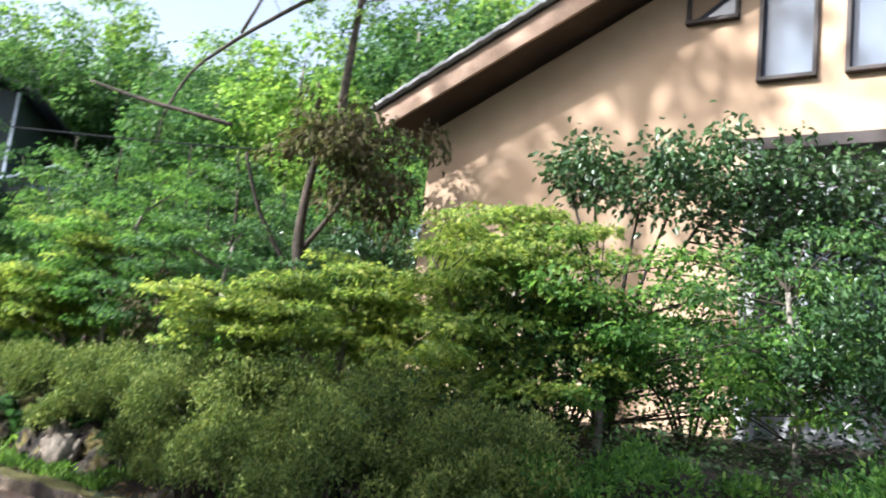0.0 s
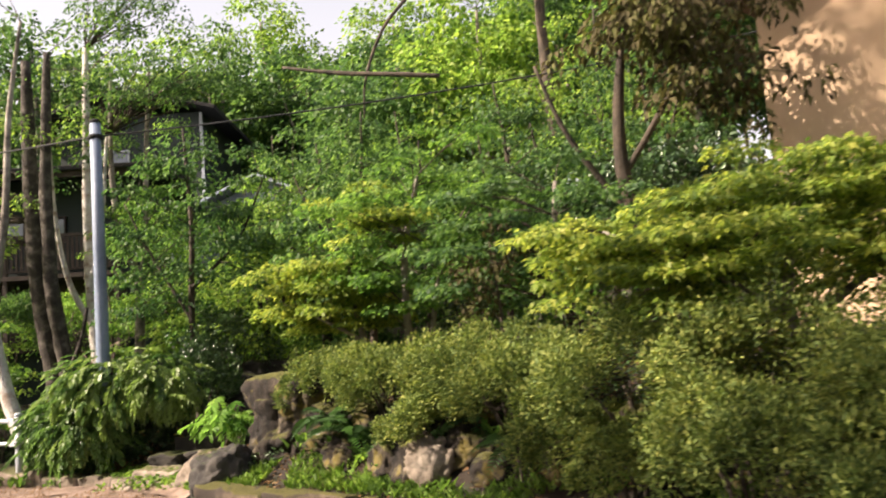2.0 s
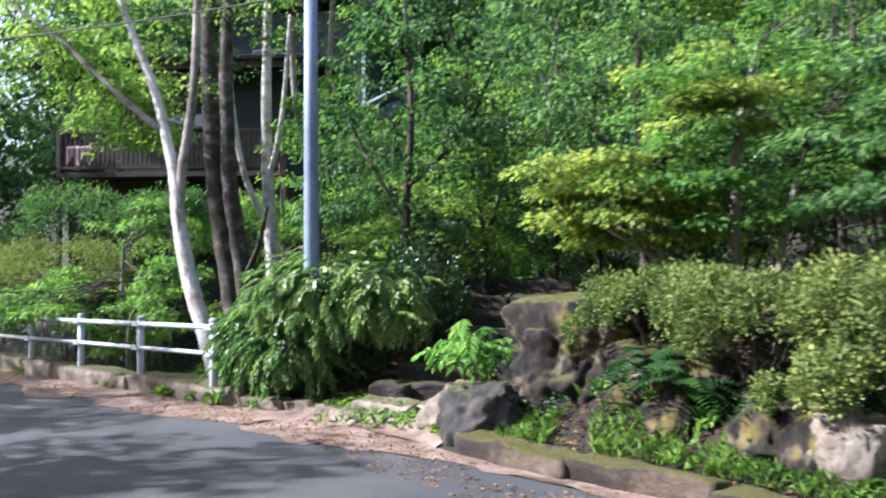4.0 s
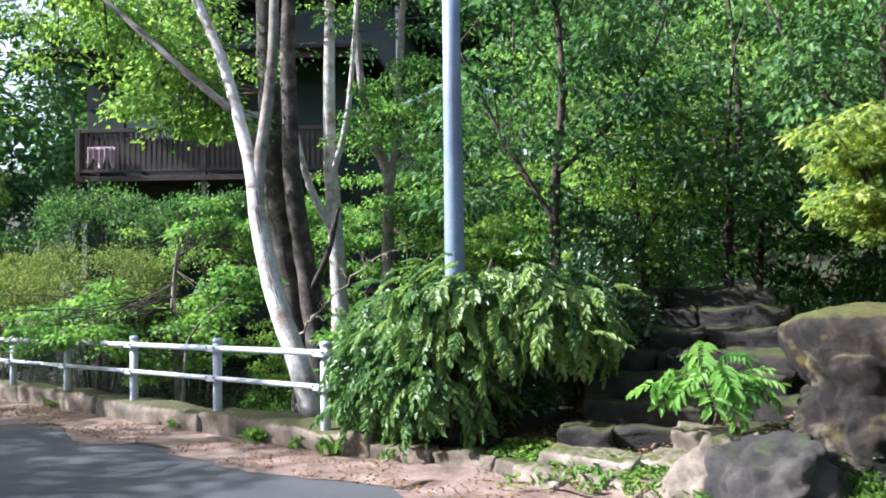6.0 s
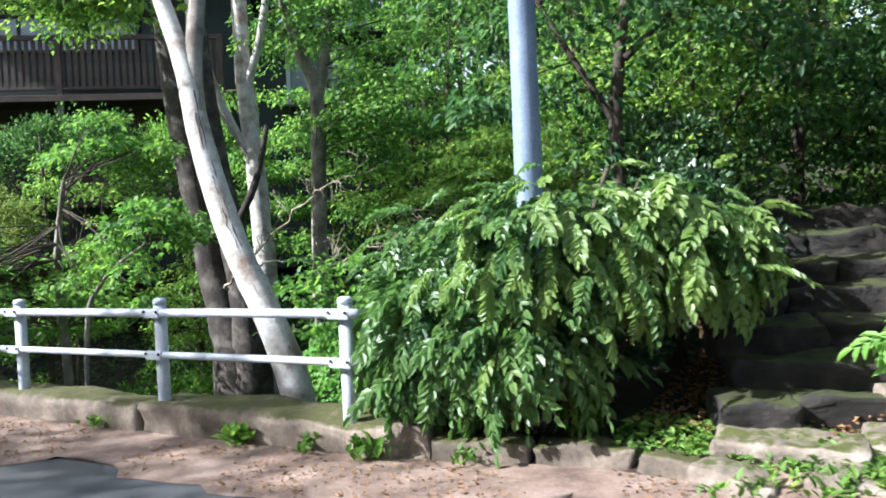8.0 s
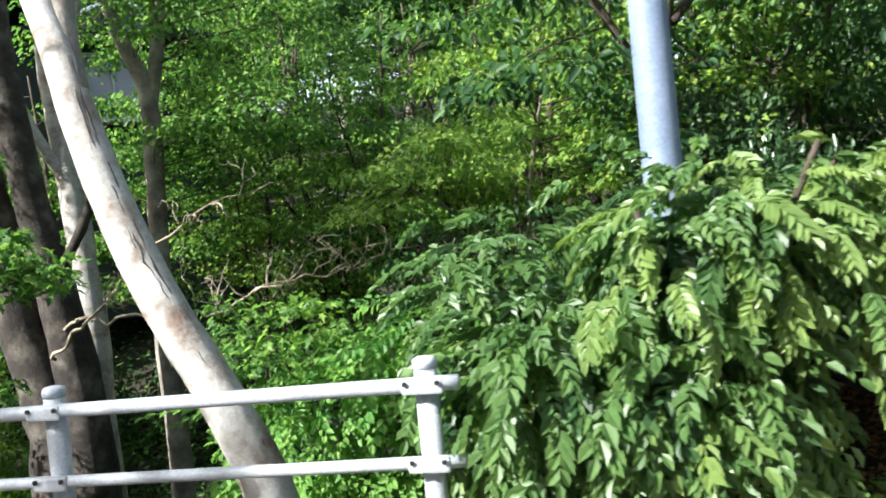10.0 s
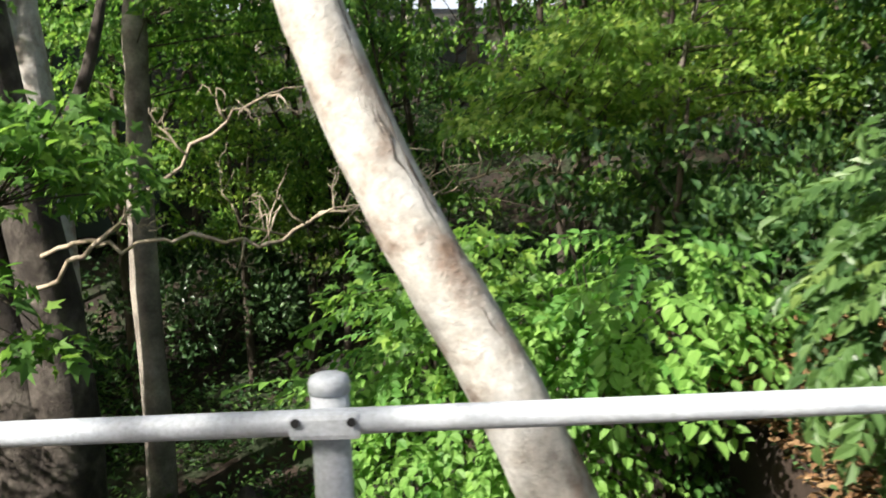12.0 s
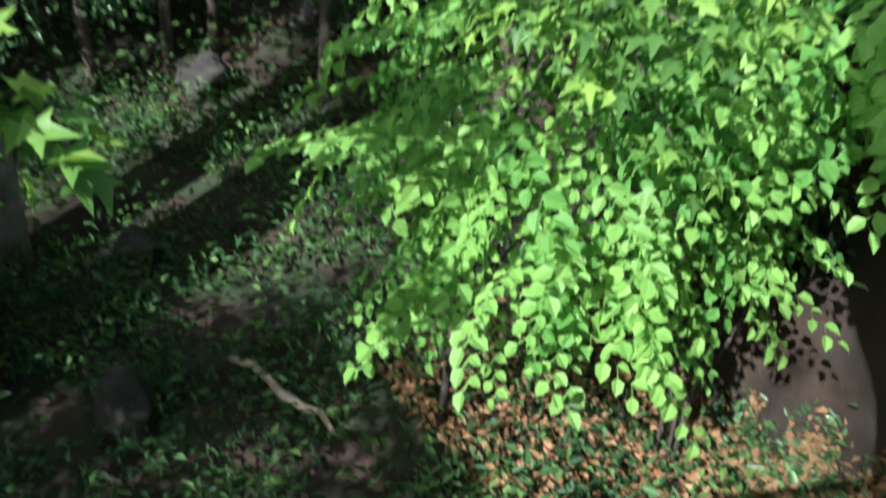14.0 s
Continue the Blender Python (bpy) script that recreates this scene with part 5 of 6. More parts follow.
mound("dark green bush beside the stone steps", np.array((-7.6, 14.0, 1.45)), (0.6, 0.5, 0.5), 132, CAMELLIA, 0.06, 110, 36)
mound("green bush on the slope behind the azaleas", np.array((-1.7, 9.3, 1.65)), (0.9, 0.6, 0.55), 133, MAPLE_GREEN, 0.05, 130, 40)
mound("green bush on the slope behind the azaleas", np.array((-0.5, 9.1, 1.75)), (0.9, 0.6, 0.6), 134, AZALEA, 0.045, 130, 40)
mound("green shrub below the balcony", np.array((-16.0, 19.6, 2.4)), (1.3, 1.0, 0.8), 126, WOODS, 0.07, 170, 45)
mound("green shrub below the balcony", np.array((-18.6, 20.0, 2.6)), (1.4, 0.9, 0.8), 127, WOODS, 0.07, 170, 45)
mound("green shrub below the balcony", np.array((-14.2, 20.6, 2.3)), (1.2, 0.9, 0.8), 128, MAPLE_GREEN, 0.07, 170, 45)


# ---- the mahonia bush ----
def frond_mesh(seed, leaflets=7, length=0.42):
    """A drooping compound leaf: a stalk and pairs of pointed leaflets."""
    rng = np.random.default_rng(seed)
    nodes, leaves = [(0, 0, 0)], []
    for k in range(leaflets + 1):
        f = 0.18 + 0.82 * k / leaflets
        nodes.append((length * f, 0, 0.06 * f - 0.85 * length * f * f))
        for side in ((1, -1) if k < leaflets else (0,)):
            leaves.append((k + 1, (0.62 if side else 1.0, side * rng.uniform(0.55, 0.85), -0.35 - 0.5 * f + rng.normal(0, 0.2)), Vector((0.1, -side * 0.25, 1)) + Vector(rng.normal(0, 0.25, 3)), length * (0.35 - 0.07 * abs(f - 0.55)) * rng.uniform(0.75, 1.2)))
    return sprig_mesh("frond", nodes, leaves, MAHONIA, 0.5)


def mahonia():
    rnd = random.Random(31)
    base = Vector((-8.95, 12.35, gz(-8.95, 12.35)))
    t = thing("mahonia_bush", "large glossy mahonia bush with drooping compound leaves beside the fence", "shrub", base)
    fronds = [frond_mesh(200 + k, 6 + k % 3, 0.2 + 0.03 * (k % 4)) for k in range(7)]
    rest = bmesh.new()
    crowns = [(Vector((-8.72, 12.2, 1.1)), Vector((0.82, 0.6, 0.56))), (Vector((-9.46, 12.34, 0.55)), Vector((0.54, 0.42, 0.48))), (Vector((-8.02, 12.25, 1.15)), Vector((0.58, 0.5, 0.46))), (Vector((-9.5, 12.95, 0.82)), Vector((0.6, 0.55, 0.68))), (Vector((-9.0, 12.1, 0.58)), Vector((0.5, 0.36, 0.42)))]
    centre, r = crowns[0]
    for k in range(9):
        th = rnd.uniform(0, math.tau)
        e = centre - base + Vector((math.cos(th) * r.x * 0.6, math.sin(th) * r.y * 0.5, rnd.uniform(0.1, 0.5)))
        smooth(part("stem", limb(bmesh.new(), [(rnd.uniform(-0.1, 0.1), rnd.uniform(-0.08, 0.08), -0.1), e * 0.5 + Vector((0, 0, 0.1)), e], [0.028, 0.022, 0.012], 7, 0.1, 4), DARK_BARK, t))
    k = 0
    while k < 1650:
        centre, r = crowns[(0, 3, 2, 1, 1, 0, 4)[k % 7]]
        d = Vector((rnd.gauss(0, 1), rnd.gauss(0, 1), rnd.gauss(0, 1))).normalized()
        if d.z < -0.72 or d.y > 0.75:
            continue
        outer = d.y < 0.2 and k < 800
        lump = 0.88 + 0.5 * noise.noise(d * 3.1 + Vector((4, 0, 0)))
        p = centre + Vector((d.x * r.x, d.y * r.y, d.z * r.z)) * lump * (rnd.uniform(0.72, 1.0) if outer else rnd.uniform(0.4, 0.85))
        yaw = math.degrees(math.atan2(d.y, d.x)) + rnd.gauss(0, 35)
        m = Matrix.Translation(p - base) @ pose(0, 0, 0, 0, 0, yaw) @ pose(0, 0, 0, rnd.gauss(0, 18), max(-45, min(55, 22 - 32 * d.z + rnd.gauss(0, 16))), 0) @ Matrix.Scale(rnd.uniform(0.8, 1.12), 4)
        if outer:
            ob = new("frond", fronds[k % 7])
            ob.parent = t
            ob.matrix_basis = m
        else:
            n0 = len(rest.verts)
            rest.from_mesh(fronds[k % 7])
            rest.verts.ensure_lookup_table()
            for v in rest.verts[n0:]:
                v.co = m @ v.co
        k += 1
    tagged(part("inner_foliage", rest, MAHONIA, t), kind="stuff")


mahonia()


# ---- the fresh green shrub in the gully ----
def spray_mesh(seed, n=11, length=0.5, leaf=0.075, width=0.74):
    rng = np.random.default_rng(seed)
    nodes, leaves = [(0, 0, 0)], []
    for k in range(n):
        f = (k + 0.6) / n
        side = 1 if k % 2 else -1
        nodes.append((length * f, 0.012 * side, 0.05 * f - 0.35 * length * f * f))
        leaves.append((k + 1, (0.5, side * (0.9 - 0.5 * f), -0.4 + rng.normal(0, 0.25)), Vector((0.25, 0, 1)) + Vector(rng.normal(0, 0.25, 3)), leaf * rng.uniform(0.65, 1.15)))
    return sprig_mesh("leafy_twig", nodes, leaves, FRESH, width)


def fresh_shrub(name, label, base, centre, r, count, seed, leaf=0.075, length=0.5, front=None, width=0.74):
    rnd = random.Random(seed)
    base, centre, r = Vector(base), Vector(centre), Vector(r)
    t = thing(name, label, "shrub", base)
    kinds = [spray_mesh(seed * 10 + k, 13 + k % 4, length * (0.8 + 0.1 * (k % 4)), leaf, width) for k in range(8)]
    for k in range(7):
        d = Vector((rnd.gauss(0, 1), rnd.gauss(0, 1), rnd.gauss(0.3, 0.7))).normalized()
        e = centre - base + Vector((d.x * r.x, d.y * r.y, d.z * r.z)) * 0.75
        smooth(part("stem", limb(bmesh.new(), [(rnd.uniform(-0.1, 0.1), rnd.uniform(-0.1, 0.1), -0.1), e * 0.5 + Vector((0, 0, 0.2)), e], [0.012, 0.008, 0.004], 6, 0.1, 4), DARK_BARK, t))
    k = 0
    while k < count:
        d = Vector((rnd.gauss(0, 1), rnd.gauss(0, 1), rnd.gauss(0, 1))).normalized()
        if front is not None and d.dot(front) < -0.35:
            continue
        lump = 0.85 + 0.35 * noise.noise(d * 2.0 + Vector((seed, 0, 0)))
        p = centre + Vector((d.x * r.x, d.y * r.y, d.z * r.z)) * lump * rnd.uniform(0.5, 1.0)
        ob = new("leafy_twig", kinds[k % 8])
        ob.parent = t
        yaw = math.degrees(math.atan2(d.y, d.x)) + rnd.gauss(0, 40)
        ob.matrix_basis = Matrix.Translation(p - base) @ pose(0, 0, 0, 0, 0, yaw) @ pose(0, 0, 0, rnd.gauss(0, 20), 15 + rnd.gauss(0, 18), 0)
        ob.scale = [rnd.uniform(0.8, 1.2)] * 3
        k += 1
    return t


fresh_shrub("hazel_shrub", "fresh light green broad-leaved shrub growing in the gully", (-9.8, 16.3, gz(-9.8, 16.3)), (-10.15, 15.25, 0.05), (1.0, 0.9, 0.95), 300, 7, 0.068, 0.5, Vector((-0.5, -0.8, 0.3)))
fresh_shrub("hazel_shrub", "light green leafy shrub behind the leaning tree", (-9.3, 15.0, gz(-9.3, 15.0)), (-9.5, 14.5, 0.6), (0.75, 0.5, 0.55), 95, 8, 0.075, 0.45, Vector((-0.3, -0.8, 0.3)))
fresh_shrub("leafy_plant", "bright green long-leaved plant growing beside the boulder", (-6.75, 11.55, 0.45), (-6.8, 11.48, 0.74), (0.34, 0.26, 0.24), 30, 9, 0.11, 0.3, width=0.34)


# ---- woodland behind ----
def saplings():
    """Layered young trees: a few kinds built once and copied over the slope."""
    kinds = []
    for k in range(5):
        h = 3.2 + 0.7 * k
        mat = (BRIGHT_WOODS, WOODS, BRIGHT_WOODS, MAPLE_GREEN, MAPLE_GREEN)[k]
        t = tree("young_tree", "slender young woodland tree with layered green leaves", DARK_BARK,
                 [([(0, 0, -0.3), (0.06, 0.02, h * 0.3), (-0.08, 0.1, h * 0.6), (0.05, 0.05, h * 0.95)], [0.055, 0.045, 0.032, 0.012]), ([(0.03, 0.02, h * 0.28), (0.5, 0.2, h * 0.5), (0.8, 0.4, h * 0.7)], [0.028, 0.02, 0.01]),
                  ([(-0.02, 0.06, h * 0.4), (-0.5, -0.3, h * 0.55), (-0.8, -0.5, h * 0.75)], [0.028, 0.02, 0.01])],
                 layers(300 + k, 58, (0, 0, h * 0.62), (1.25, 1.15, h * 0.38), 7), 0.34, 0.07, mat, 84, 0.05, (4, 6, 4, 6, 6)[k], 310 + k, 0.35, width=0.6, group="young trees on the slope")
        kinds.append(t)
    spots = [(-7.3, 14.6, 1), (-5.9, 16.2, 3), (-7.9, 16.6, 0), (-8.9, 19.3, 4), (-7.2, 18.6, 2), (-9.9, 20.3, 3), (-4.6, 14.2, 1), (-3.2, 12.6, 1), (-2.8, 15.4, 1), (-6.0, 20.6, 4), (-8.4, 21.6, 1), (-1.2, 13.4, 1), (-13.9, 19.6, 0),
             (-15.6, 18.2, 2), (-10.0, 23.4, 3), (-4.4, 18.2, 0), (-19.8, 18.6, 1), (-8.1, 13.7, 1), (-8.7, 15.3, 1), (-9.5, 20.2, 0), (-8.0, 18.0, 4), (-10.6, 20.2, 2), (-13.1, 19.9, 3), (-11.8, 20.3, 3), (-7.0, 17.4, 2), (-6.4, 14.9, 1), (-10.6, 24.6, 4), (-7.6, 24.2, 3), (-3.0, 20.8, 2), (-5.2, 12.9, 1), (-2.6, 17.6, 3), (-0.6, 20.4, 4), (-4.4, 22.6, 3), (-1.6, 16.0, 2)]
    rnd = random.Random(3)
    for i, (x, y, k) in enumerate(spots):
        m = pose(x, y, gz(x, y), 0, 0, rnd.uniform(0, 360))
        sc = rnd.uniform(0.85, 1.2)
        if i in (0, 1, 2, 3, 4):
            k = i
        if i < 5:
            kinds[i].matrix_basis = m
        else:
            ob = copy_thing(kinds[k], m)
            ob.scale = (sc, sc, sc)


saplings()


def woods():
    """Tall trees on the hillside and, for the shade on the road, along its other side."""
    kinds = []
    for k in range(4):
        h = 8.5 + 1.2 * k
        mat = (WOODS, BRIGHT_WOODS, WOODS, BRIGHT_WOODS)[k]
        t = tree("woodland_tree", "tall broad-crowned green woodland tree", GREY_BARK,
                 [([(0, 0, -0.5), (0.1, 0.05, h * 0.3), (-0.1, 0.1, h * 0.6), (0.1, 0, h * 0.9)], [0.2, 0.16, 0.1, 0.04]), ([(0.08, 0.05, h * 0.3), (1.0, 0.5, h * 0.5), (1.7, 0.9, h * 0.68)], [0.08, 0.06, 0.02]),
                  ([(0, 0.1, h * 0.36), (-1.0, -0.6, h * 0.55), (-1.7, -0.9, h * 0.72)], [0.08, 0.06, 0.02])],
                 crown(400 + k, 150, (0, 0, h * 0.62), (2.7, 2.6, h * 0.38), 0.4, 0.25), 0.62, 0.22, mat, 48, 0.16, 4, 410 + k, 0.3, group="woodland trees")
        kinds.append(t)
    rnd = random.Random(8)
    spots = []
    for row, (s, n, a0, a1) in enumerate([(15.5, 9, -20, 18), (19, 11, -26, 20), (24, 13, -34, 24), (30, 15, -42, 28), (38, 16, -52, 34), (48, 18, -62, 40)]):
        for i in range(n):
            a = a0 + (a1 - a0) * (i + rnd.uniform(0.2, 0.8)) / n
            p, _ = kerb_point(a, s + rnd.uniform(-1.8, 1.8))
            if -21.5 < p.x < -9.5 and 19.5 < p.y < 31 and row < 3 or -22.5 < p.x < -11.5 and 27 < p.y < 40:
                continue
            if -1.0 < p.x < 16 and p.y < 22 - 0.55 * p.x and p.y > 6 - 0.5 * p.x:
                continue
            spots.append((p.x, p.y, rnd.uniform(0.85, 1.25)))
    spots += [(-25, 22.5, 1.0), (-27, 18.5, 0.9), (-24, 27.5, 1.2), (-29, 24, 1.2), (-26.5, 33, 1.3), (-31, 19, 1.1), (-34, 26, 1.3), (-22.5, 19.8, 0.6)]
    for k in range(10):
        az, far = radians(-40 + 2.9 * k), 43 + 4 * (k % 2)
        spots.append((-2 + far * math.sin(az), 1 + far * math.cos(az), 1.2 + 0.12 * (k % 3)))
    spots += [(-0.5, 29, 1.1), (2.5, 31, 1.2), (6, 30, 1.2), (9.5, 28, 1.2), (1, 36, 1.3)]
    for i, (x, y, sc) in enumerate(spots):
        m = pose(x, y, gz(x, y), 0, 0, rnd.uniform(0, 360))
        if i < 4:
            kinds[i].matrix_basis = m
        else:
            copy_thing(kinds[i % 4], m).scale = (sc, sc, sc)
    for i in range(15):
        a = -26 + i * 3.1
        p, _ = kerb_point(a, -9.6 + rnd.uniform(-0.5, 0.5))
        copy_thing(kinds[i % 4], pose(p.x, p.y, gz(p.x, p.y) - 0.6, 0, 0, rnd.uniform(0, 360))).scale = [9.5 / (8.5 + 1.2 * (i % 4)) if i in (4, 5) else rnd.uniform(0.64, 0.76) + (0.24 if a > 3 else 0.2 if a > 1 else 0)] * 3

    # unseen tree added across the road to throw dappled shade on the house
    ob = tree("woodland_tree", "unseen very tall thin-crowned tree added across the road to dapple the house wall", GREY_BARK, [([(-12.1, 3.5, -0.3), (-12.0, 3.6, 6), (-12.1, 3.6, 12), (-12.0, 3.6, 17)], [0.3, 0.25, 0.18, 0.08])],
              crown(450, 60, (-12, 3.7, 16.6), (3.4, 3.4, 2.8), 0.2, 0.4), 0.7, 0.22, WOODS, 55, 0.2, 4, 451, group="woodland trees")


woods()


# ---- undergrowth, grass and litter ----
def scatter(name, label, category, mat, rng, places, size, lift, shape=4, width=0.6, flat=0.9, upright=0.0):
    """Loose leaves or blades over the ground, in one mesh."""
    n = len(places)
    z = ground_z(places[:, 0], places[:, 1])
    P = np.column_stack((places, z + rng.uniform(0, 1, n) ** 1.5 * lift + 0.004))
    ang = rng.uniform(0, math.tau, n)
    A = np.column_stack((np.cos(ang), np.sin(ang), rng.normal(0, 0.25, n) + upright))
    N = np.array([0, 0, flat]) + rng.normal(0, 0.35, (n, 3))
    ob = leaf_part(name, leaf_mesh(name, P, A, N, rng.uniform(0.6, 1.35, n) * size, width, shape), mat)
    return tagged(ob, label, category, kind="stuff")


def band(rng, n, a0, a1, s0, s1, clump=0.0):
    out = []
    while len(out) < n:
        a, s = rng.uniform(a0, a1), rng.uniform(s0, s1)
        p, _ = kerb_point(a, s)
        if clump and noise.noise(Vector((p.x * 1.3, p.y * 1.3, 2))) < clump:
            continue
        out.append((p.x, p.y))
    return np.array(out)


rng = np.random.default_rng(77)
scatter("undergrowth", "low mixed green undergrowth on the bank", "undergrowth", CAMELLIA, rng, band(rng, 9000, 3.6, 16, 1.2, 3.2), 0.055, 0.25)
scatter("undergrowth", "dark ferny undergrowth in the gully", "undergrowth", WOODS, rng, band(rng, 6500, -14, 0.5, 0.9, 8.5, 0.0), 0.085, 0.3, 4, 0.5, 0.8, 0.3)
scatter("undergrowth", "green ground plants below the woodland trees", "undergrowth", WOODS, rng, band(rng, 24000, -22, 14, 6.0, 15), 0.09, 0.5)
scatter("undergrowth", "dark ferny leaves between the bank stones", "undergrowth", CAMELLIA, rng, band(rng, 3600, 3.4, 12, 0.6, 1.3, -0.1), 0.05, 0.2, 4, 0.45, 0.8, 0.4)
scatter("weeds", "fresh green weeds along the foot of the bank", "weeds", GRASS, rng, band(rng, 2300, 3.7, 10.5, 0.26, 0.75, -0.08), 0.032, 0.08, 6, 0.45, 0.8, 0.4)
scatter("weeds", "small green weeds beside the low kerb", "weeds", GRASS, rng, band(rng, 2000, 1.2, 3.6, 0.12, 0.65, 0.0), 0.05, 0.06, 6, 0.5, 0.8, 0.4)
scatter("grass", "thin grass blades along the foot of the bank", "grass", GRASS, rng, band(rng, 2600, 3.7, 10.5, 0.25, 0.75, -0.12), 0.1, 0.02, 4, 0.06, 0.3, 1.6)
scatter("leaf_litter", "dry brown fallen leaves and needles on the road edge", "leaf litter", DRY_LEAF, rng, band(rng, 5200, -14, 8, -0.85, 0.0, -0.15), 0.03, 0.012)
scatter("leaf_litter", "dry brown leaf litter on the gully bank", "leaf litter", DRY_LEAF, rng, band(rng, 2400, -9, 0.5, 0.4, 2.6, 0.0), 0.045, 0.02)
scatter("leaf_litter", "dry brown leaf litter round the foot of the leaning tree", "leaf litter", DRY_LEAF, rng, band(rng, 14000, -0.8, 3.6, 0.5, 4.6, -0.5), 0.045, 0.06)
scatter("undergrowth", "small ferny leaves on the gully floor", "undergrowth", WOODS, rng, band(rng, 9000, -8, 0.5, 1.8, 6.5, -0.1), 0.05, 0.1, 4, 0.4, 0.8, 0.3)
scatter("leaf_litter", "dry brown leaf litter on the soil of the bed", "leaf litter", DRY_LEAF, rng, band(rng, 7000, 0.6, 9, 0.25, 4.5), 0.05, 0.02)


scatter("leaf_litter", "reddish brown leaf litter on the steep gully side", "leaf litter", DRY_LEAF, rng, band(rng, 9000, -0.6, 0.6, 0.5, 4.0), 0.06, 0.2)
scatter("leaf_litter", "reddish brown leaf litter behind the mahonia", "leaf litter", DRY_LEAF, rng, np.column_stack((rng.uniform(-10.3, -7.0, 11000), rng.uniform(13.1, 16.6, 11000))), 0.055, 0.06)
scatter("undergrowth", "small dark leaves on the steep gully side", "undergrowth", CAMELLIA, rng, band(rng, 3500, -0.6, 0.6, 0.5, 4.0), 0.06, 0.28, 6, 0.5, 0.6, 0.5)
# dense plants added so the sunlit gully floor reads as shaded
scatter("undergrowth", "dense ferny plants added to darken the gully floor", "undergrowth", WOODS, rng, band(rng, 12000, -7, 0.3, 2.2, 7.0, -0.25), 0.075, 0.22, 4, 0.35, 0.7, 0.5)


def earth_path():
    """Pale trodden earth between the road and the stone landing."""
    bm = bmesh.new()
    rows = []
    for i in range(37):
        row = []
        for j in range(17):
            a, s = 1.75 + i * 0.05, -0.12 + j * 0.055
            s += 0.06 * noise.noise(Vector((a * 2, s, 4)))
            p, _ = kerb_point(a, s)
            edge = min(i, 36 - i, 16 - j) / 5
            row.append(bm.verts.new((p.x, p.y, max(gz(p.x, p.y), float(road_z(p.x, p.y))) + 0.035 * min(1, edge) - 0.01 + 0.02 * noise.noise(Vector((p.x * 5, p.y * 5, 0))))))
        rows.append(row)
    for r0, r1 in zip(rows, rows[1:]):
        for k in range(16):
            bm.faces.new((r0[k], r0[k + 1], r1[k + 1], r1[k]))
    bmesh.ops.recalc_face_normals(bm, faces=bm.faces)
    tagged(smooth(part("earth_path", bm, VERGE)), "pale trodden earth at the foot of the steps", "path", kind="structure")


earth_path()


def kerb_weed(x, y, n, size, seed, label, mat=GRASS, shape=6, width=0.5, lean=1.1, z=None):
    r = np.random.default_rng(seed)
    z = gz(x, y) if z is None else z
    th = r.uniform(0, math.tau, n)
    A = np.column_stack((np.cos(th), np.sin(th), r.uniform(0.2, 2.0, n) * lean))
    P = np.column_stack((r.normal(0, 0.05, n), r.normal(0, 0.04, n), r.uniform(0, 0.08, n)))
    N = np.column_stack((-np.cos(th), -np.sin(th), np.full(n, 1.2)))
    ob = leaf_part("weed_clump", leaf_mesh("weed_clump", P, A, N, r.uniform(0.6, 1.2, n) * size, width, shape, 0.1), mat)
    ob.location = (x, y, z)
    return tagged(ob, label, "weed", "weeds along the kerb", "stuff")


for k, (a, s, n, size) in enumerate([(-1.15, -0.06, 60, 0.11), (-0.55, -0.05, 26, 0.08), (-0.1, -0.04, 40, 0.12), (0.55, -0.05, 30, 0.06), (-5.6, -0.05, 30, 0.09), (2.5, 0.1, 40, 0.1), (3.0, 0.15, 36, 0.08), (-2.6, -0.06, 24, 0.07), (3.4, 0.2, 40, 0.1), (1.7, 0.35, 40, 0.1), (2.2, 0.5, 36, 0.11), (2.7, 0.35, 40, 0.1), (3.1, 0.55, 44, 0.12)]):
    p, _ = kerb_point(a, s)
    kerb_weed(p.x, p.y, n, size, 500 + k, "green weeds growing from the kerb joint", z=float(road_z(p.x, p.y)) + 0.005)
for k in range(9):
    kerb_weed(-8.15 + 0.16 * k + 0.03 * (k % 3), 11.0 + 0.3 * ((k * 7) % 5) / 5 - 0.035 * k, 18, 0.065, 560 + k, "small bright weeds between the landing stones", z=float(road_z(-8.15 + 0.16 * k, 11.0)) + 0.03)
p, _ = kerb_point(1.35, 0.3)
kerb_weed(p.x - 0.25, p.y + 0.02, 20, 0.3, 520, "tuft of long pale strap leaves under the bush", GRASS, 4, 0.05, 4.5)
for k, (x, y) in enumerate([(-5.2, 10.15), (-4.95, 10.0), (-5.4, 10.3), (-4.6, 9.7), (-3.5, 9.3), (-3.2, 8.9), (-4.3, 9.35)]):
    kerb_weed(x, y, 16, 0.16, 530 + k, "broad green leaves sprouting at the foot of the rocks", FRESH if k > 3 else MAPLE_GREEN, 6, 0.36, 0.9)


def fern_mesh(seed):
    rng = np.random.default_rng(seed)
    nodes, leaves = [(0, 0, 0)], []
    for k in range(14):
        f = (k + 1) / 14
        nodes.append((0.45 * f, 0, 0.22 * f - 0.34 * f * f))
        for side in (1, -1):
            leaves.append((k + 1, (0.35, side, -0.15 + rng.normal(0, 0.08)), (0, 0, 1), 0.11 * math.sin(math.pi * (0.12 + 0.85 * f)) + 0.015))
    return sprig_mesh("fern_frond", nodes, leaves, WOODS, 0.3)


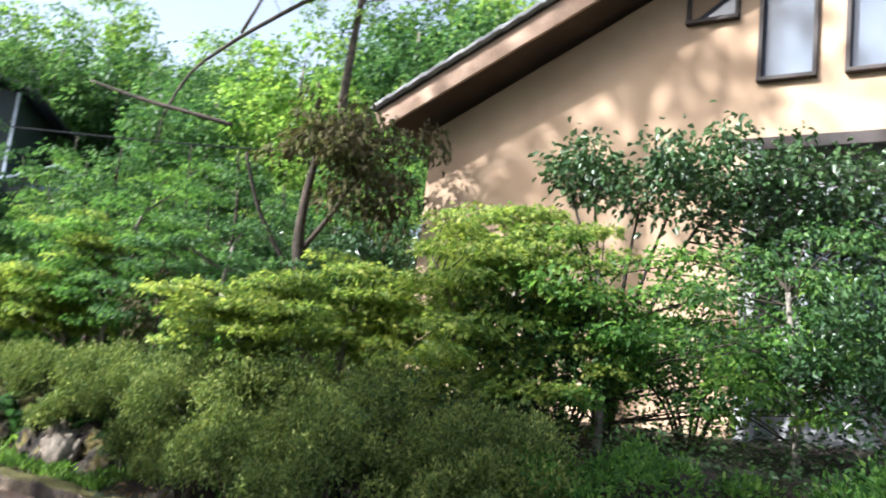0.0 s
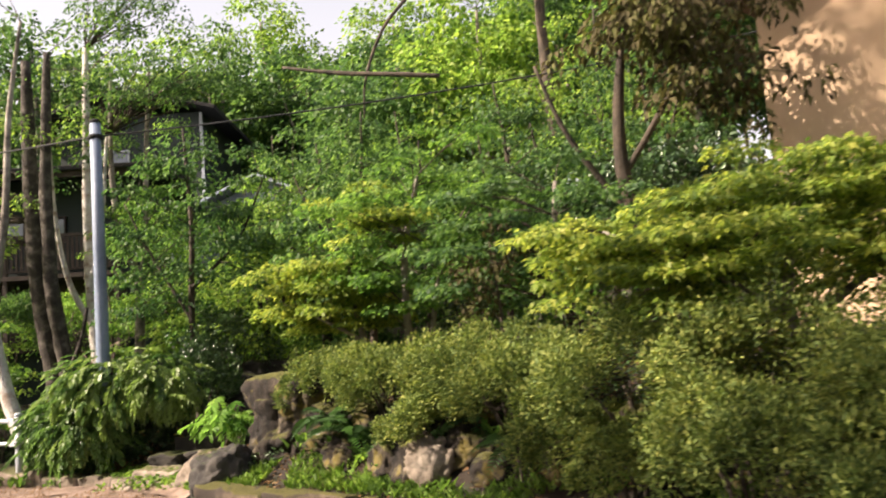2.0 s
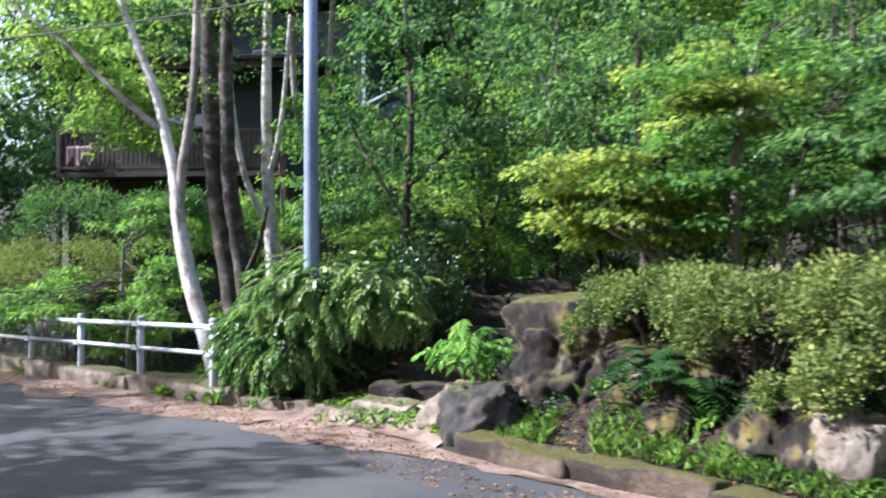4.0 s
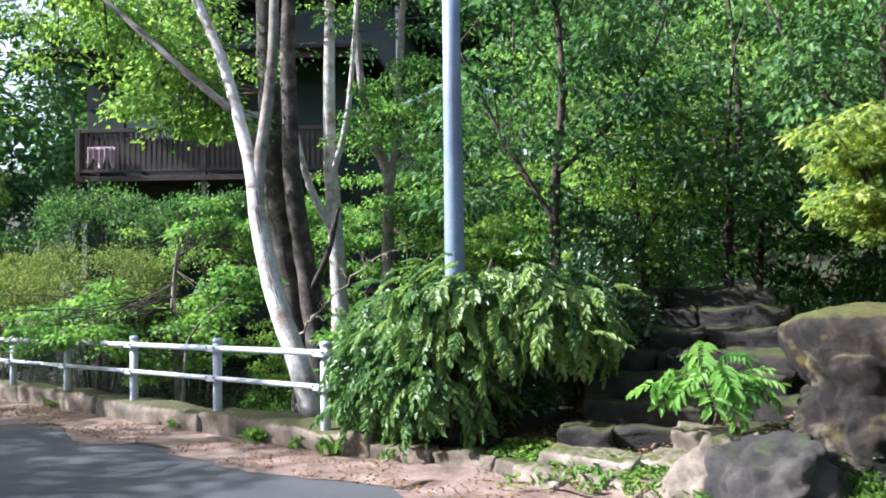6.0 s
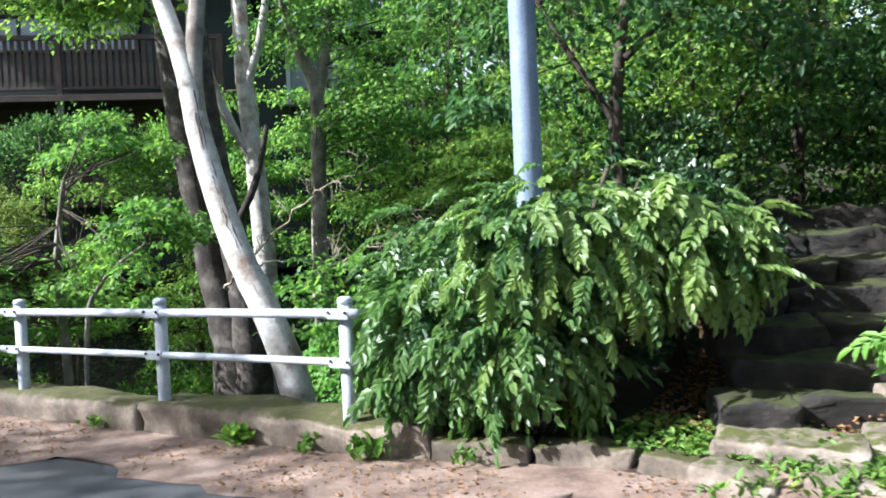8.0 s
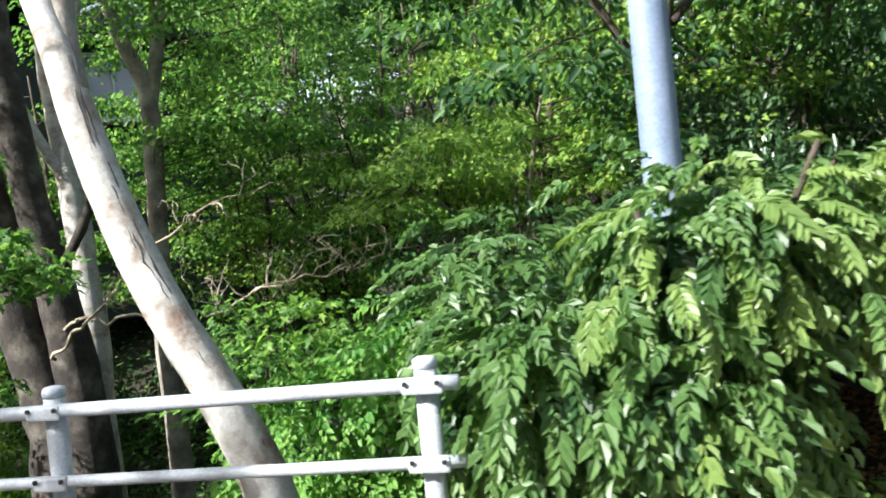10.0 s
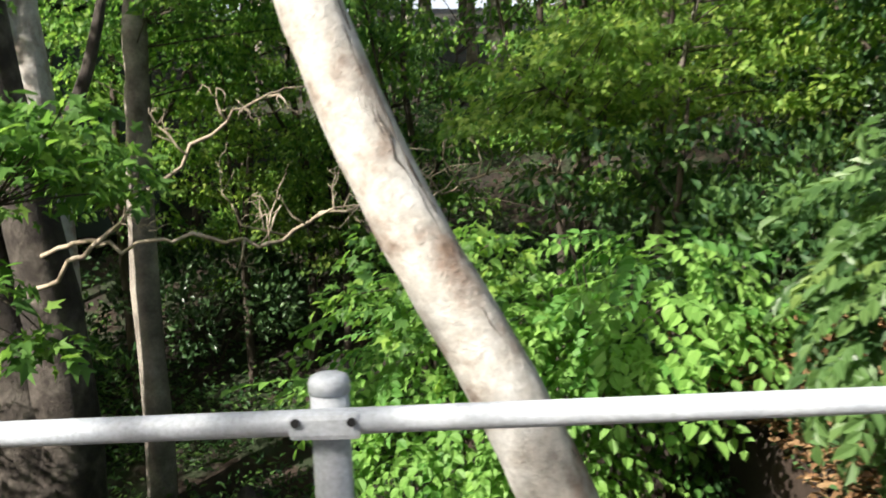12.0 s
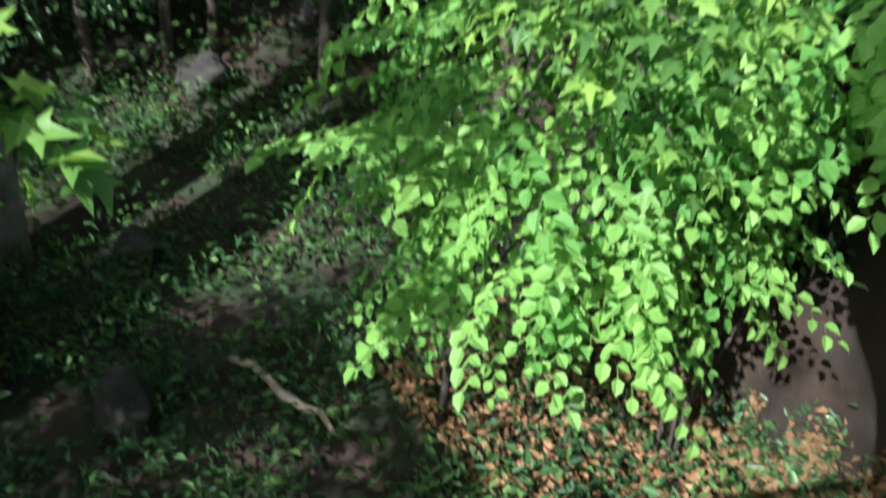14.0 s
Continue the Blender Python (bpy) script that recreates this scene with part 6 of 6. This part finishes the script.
def fern(x, y, z, seed):
    rnd = random.Random(seed)
    t = thing("fern", "dark green arching fern growing between the rocks", "fern", (x, y, z), "ferns of the bank")
    me = fern_mesh(seed)
    for k in range(9):
        ob = new("frond", me)
        ob.parent = t
        ob.matrix_basis = pose(0, 0, 0, rnd.gauss(0, 12), rnd.uniform(-35, 10), -160 + k * 20 + rnd.gauss(0, 8))
        ob.scale = [rnd.uniform(0.75, 1.15)] * 3


for k, (a, up) in enumerate([(5.6, 0.28), (6.2, 0.2), (6.9, 0.12), (7.7, 0.18), (8.6, 0.12), (9.4, 0.18), (10.3, 0.12)]):
    p, _ = kerb_point(a, 0.8 + 0.1 * (k % 3))
    fern(p.x, p.y, gz(p.x, p.y) + up * 0.6, 600 + k)
fern(-5.05, 10.05, 0.72, 610)


# ---- dead branches in the gully ----
def dead_branch(label, pts, radii, seed, twig=14, size=0.35):
    rnd = random.Random(seed)
    root = Vector(pts[0])
    bm = limb(bmesh.new(), [Vector(p) - root for p in pts], radii, 8, 0.35, 5, 0.02, rnd)
    t = thing("dead_branch", label, "branch", root)
    smooth(part("bough", bm, TWIG, t))
    line, _ = bent([Vector(p) - root for p in pts], radii, 6)
    bm = bmesh.new()

    def grow(p, d, ln, r, depth):
        q = p
        seq = [p]
        for _ in range(3):
            d = (d + Vector((rnd.gauss(0, 0.4), rnd.gauss(0, 0.3), rnd.gauss(0.05, 0.4)))).normalized()
            q = q + d * ln / 3
            seq.append(q)
        tube(bm, seq, [r, r * 0.85, r * 0.7, r * 0.4], 5)
        if depth:
            for s in seq[1:]:
                if rnd.random() < 0.75:
                    grow(s, (d + Vector((rnd.gauss(0, 0.7), rnd.gauss(0, 0.5), rnd.gauss(0, 0.7)))).normalized(), ln * 0.6, r * 0.6, depth - 1)
    for k in range(twig):
        i = int(len(line) * (0.35 + 0.6 * k / max(1, twig)))
        grow(line[min(i, len(line) - 1)], Vector((rnd.uniform(-0.6, 0.8), rnd.uniform(-0.4, 0.2), rnd.uniform(0.2, 1))).normalized(), size * rnd.uniform(0.6, 1.2), 0.0085, 2)
    if twig:
        tagged(smooth(part("fine_branching", bm, TWIG, t)), kind="stuff")
    return t


dead_branch("bare pale dead branch slanting up across the gully", [(-12.55, 16.95, 0.6), (-12.3, 16.6, 0.8), (-12.06, 16.5, 1.0), (-11.81, 16.5, 1.25), (-11.31, 16.5, 1.68), (-10.97, 16.5, 1.85), (-10.43, 16.5, 1.97)], [0.016, 0.016, 0.015, 0.014, 0.011, 0.007, 0.003], 1, 8, 0.32)
dead_branch("gnarled bare branch with twisted twigs over the gully", [(-12.5, 17.2, 0.86), (-12.2, 16.7, 0.95), (-11.98, 16.5, 0.95), (-11.42, 16.5, 0.96), (-11.08, 16.5, 0.88), (-10.7, 16.5, 1.05), (-10.3, 16.45, 1.12), (-9.86, 16.45, 1.14), (-9.45, 16.4, 1.28), (-8.95, 16.4, 1.25), (-8.2, 16.4, 1.34)], [0.015, 0.014, 0.014, 0.014, 0.013, 0.012, 0.011, 0.009, 0.007, 0.005, 0.003], 2, 22, 0.4)
dead_branch("broken pale branch lying on the gully floor", [(-10.95, 16.95, gz(-10.95, 16.95) + 0.05), (-10.85, 16.55, gz(-10.85, 16.55) + 0.1), (-10.7, 16.1, gz(-10.7, 16.1) + 0.06)], [0.02, 0.028, 0.015], 3, 0)
# dark boughs against the sky
tree("tall_tree", "tall tree with long bare dark boughs against the sky", DARK_BARK,
     [([(-2.2, 21.4, 1.5), (-2.3, 21.3, 5), (-2.4, 21.2, 9), (-2.2, 21.2, 13)], [0.2, 0.16, 0.12, 0.08]),
      ([(-2.35, 21.2, 12.2), (-3.5, 20.7, 11.4), (-4.7, 20.2, 10.2), (-5.3, 19.4, 9.2), (-5.9, 19.0, 8.3), (-6.3, 18.8, 7.2), (-6.4, 18.8, 6.3)], [0.07, 0.06, 0.055, 0.045, 0.038, 0.03, 0.012]),
      ([(-5.1, 19.9, 9.8), (-4.6, 19.4, 10.6), (-4.2, 19.2, 11.8)], [0.05, 0.04, 0.02]),
      ([(-8.2, 18.9, 7.7), (-6.9, 18.7, 7.35), (-5.6, 18.5, 7.1), (-4.65, 18.5, 6.95)], [0.03, 0.05, 0.055, 0.05])],
     crown(91, 60, (-2.4, 20.8, 12.2), (3.0, 2.4, 1.5)), 0.5, 0.13, BRIGHT_WOODS, 60, 0.1, 4, 92)
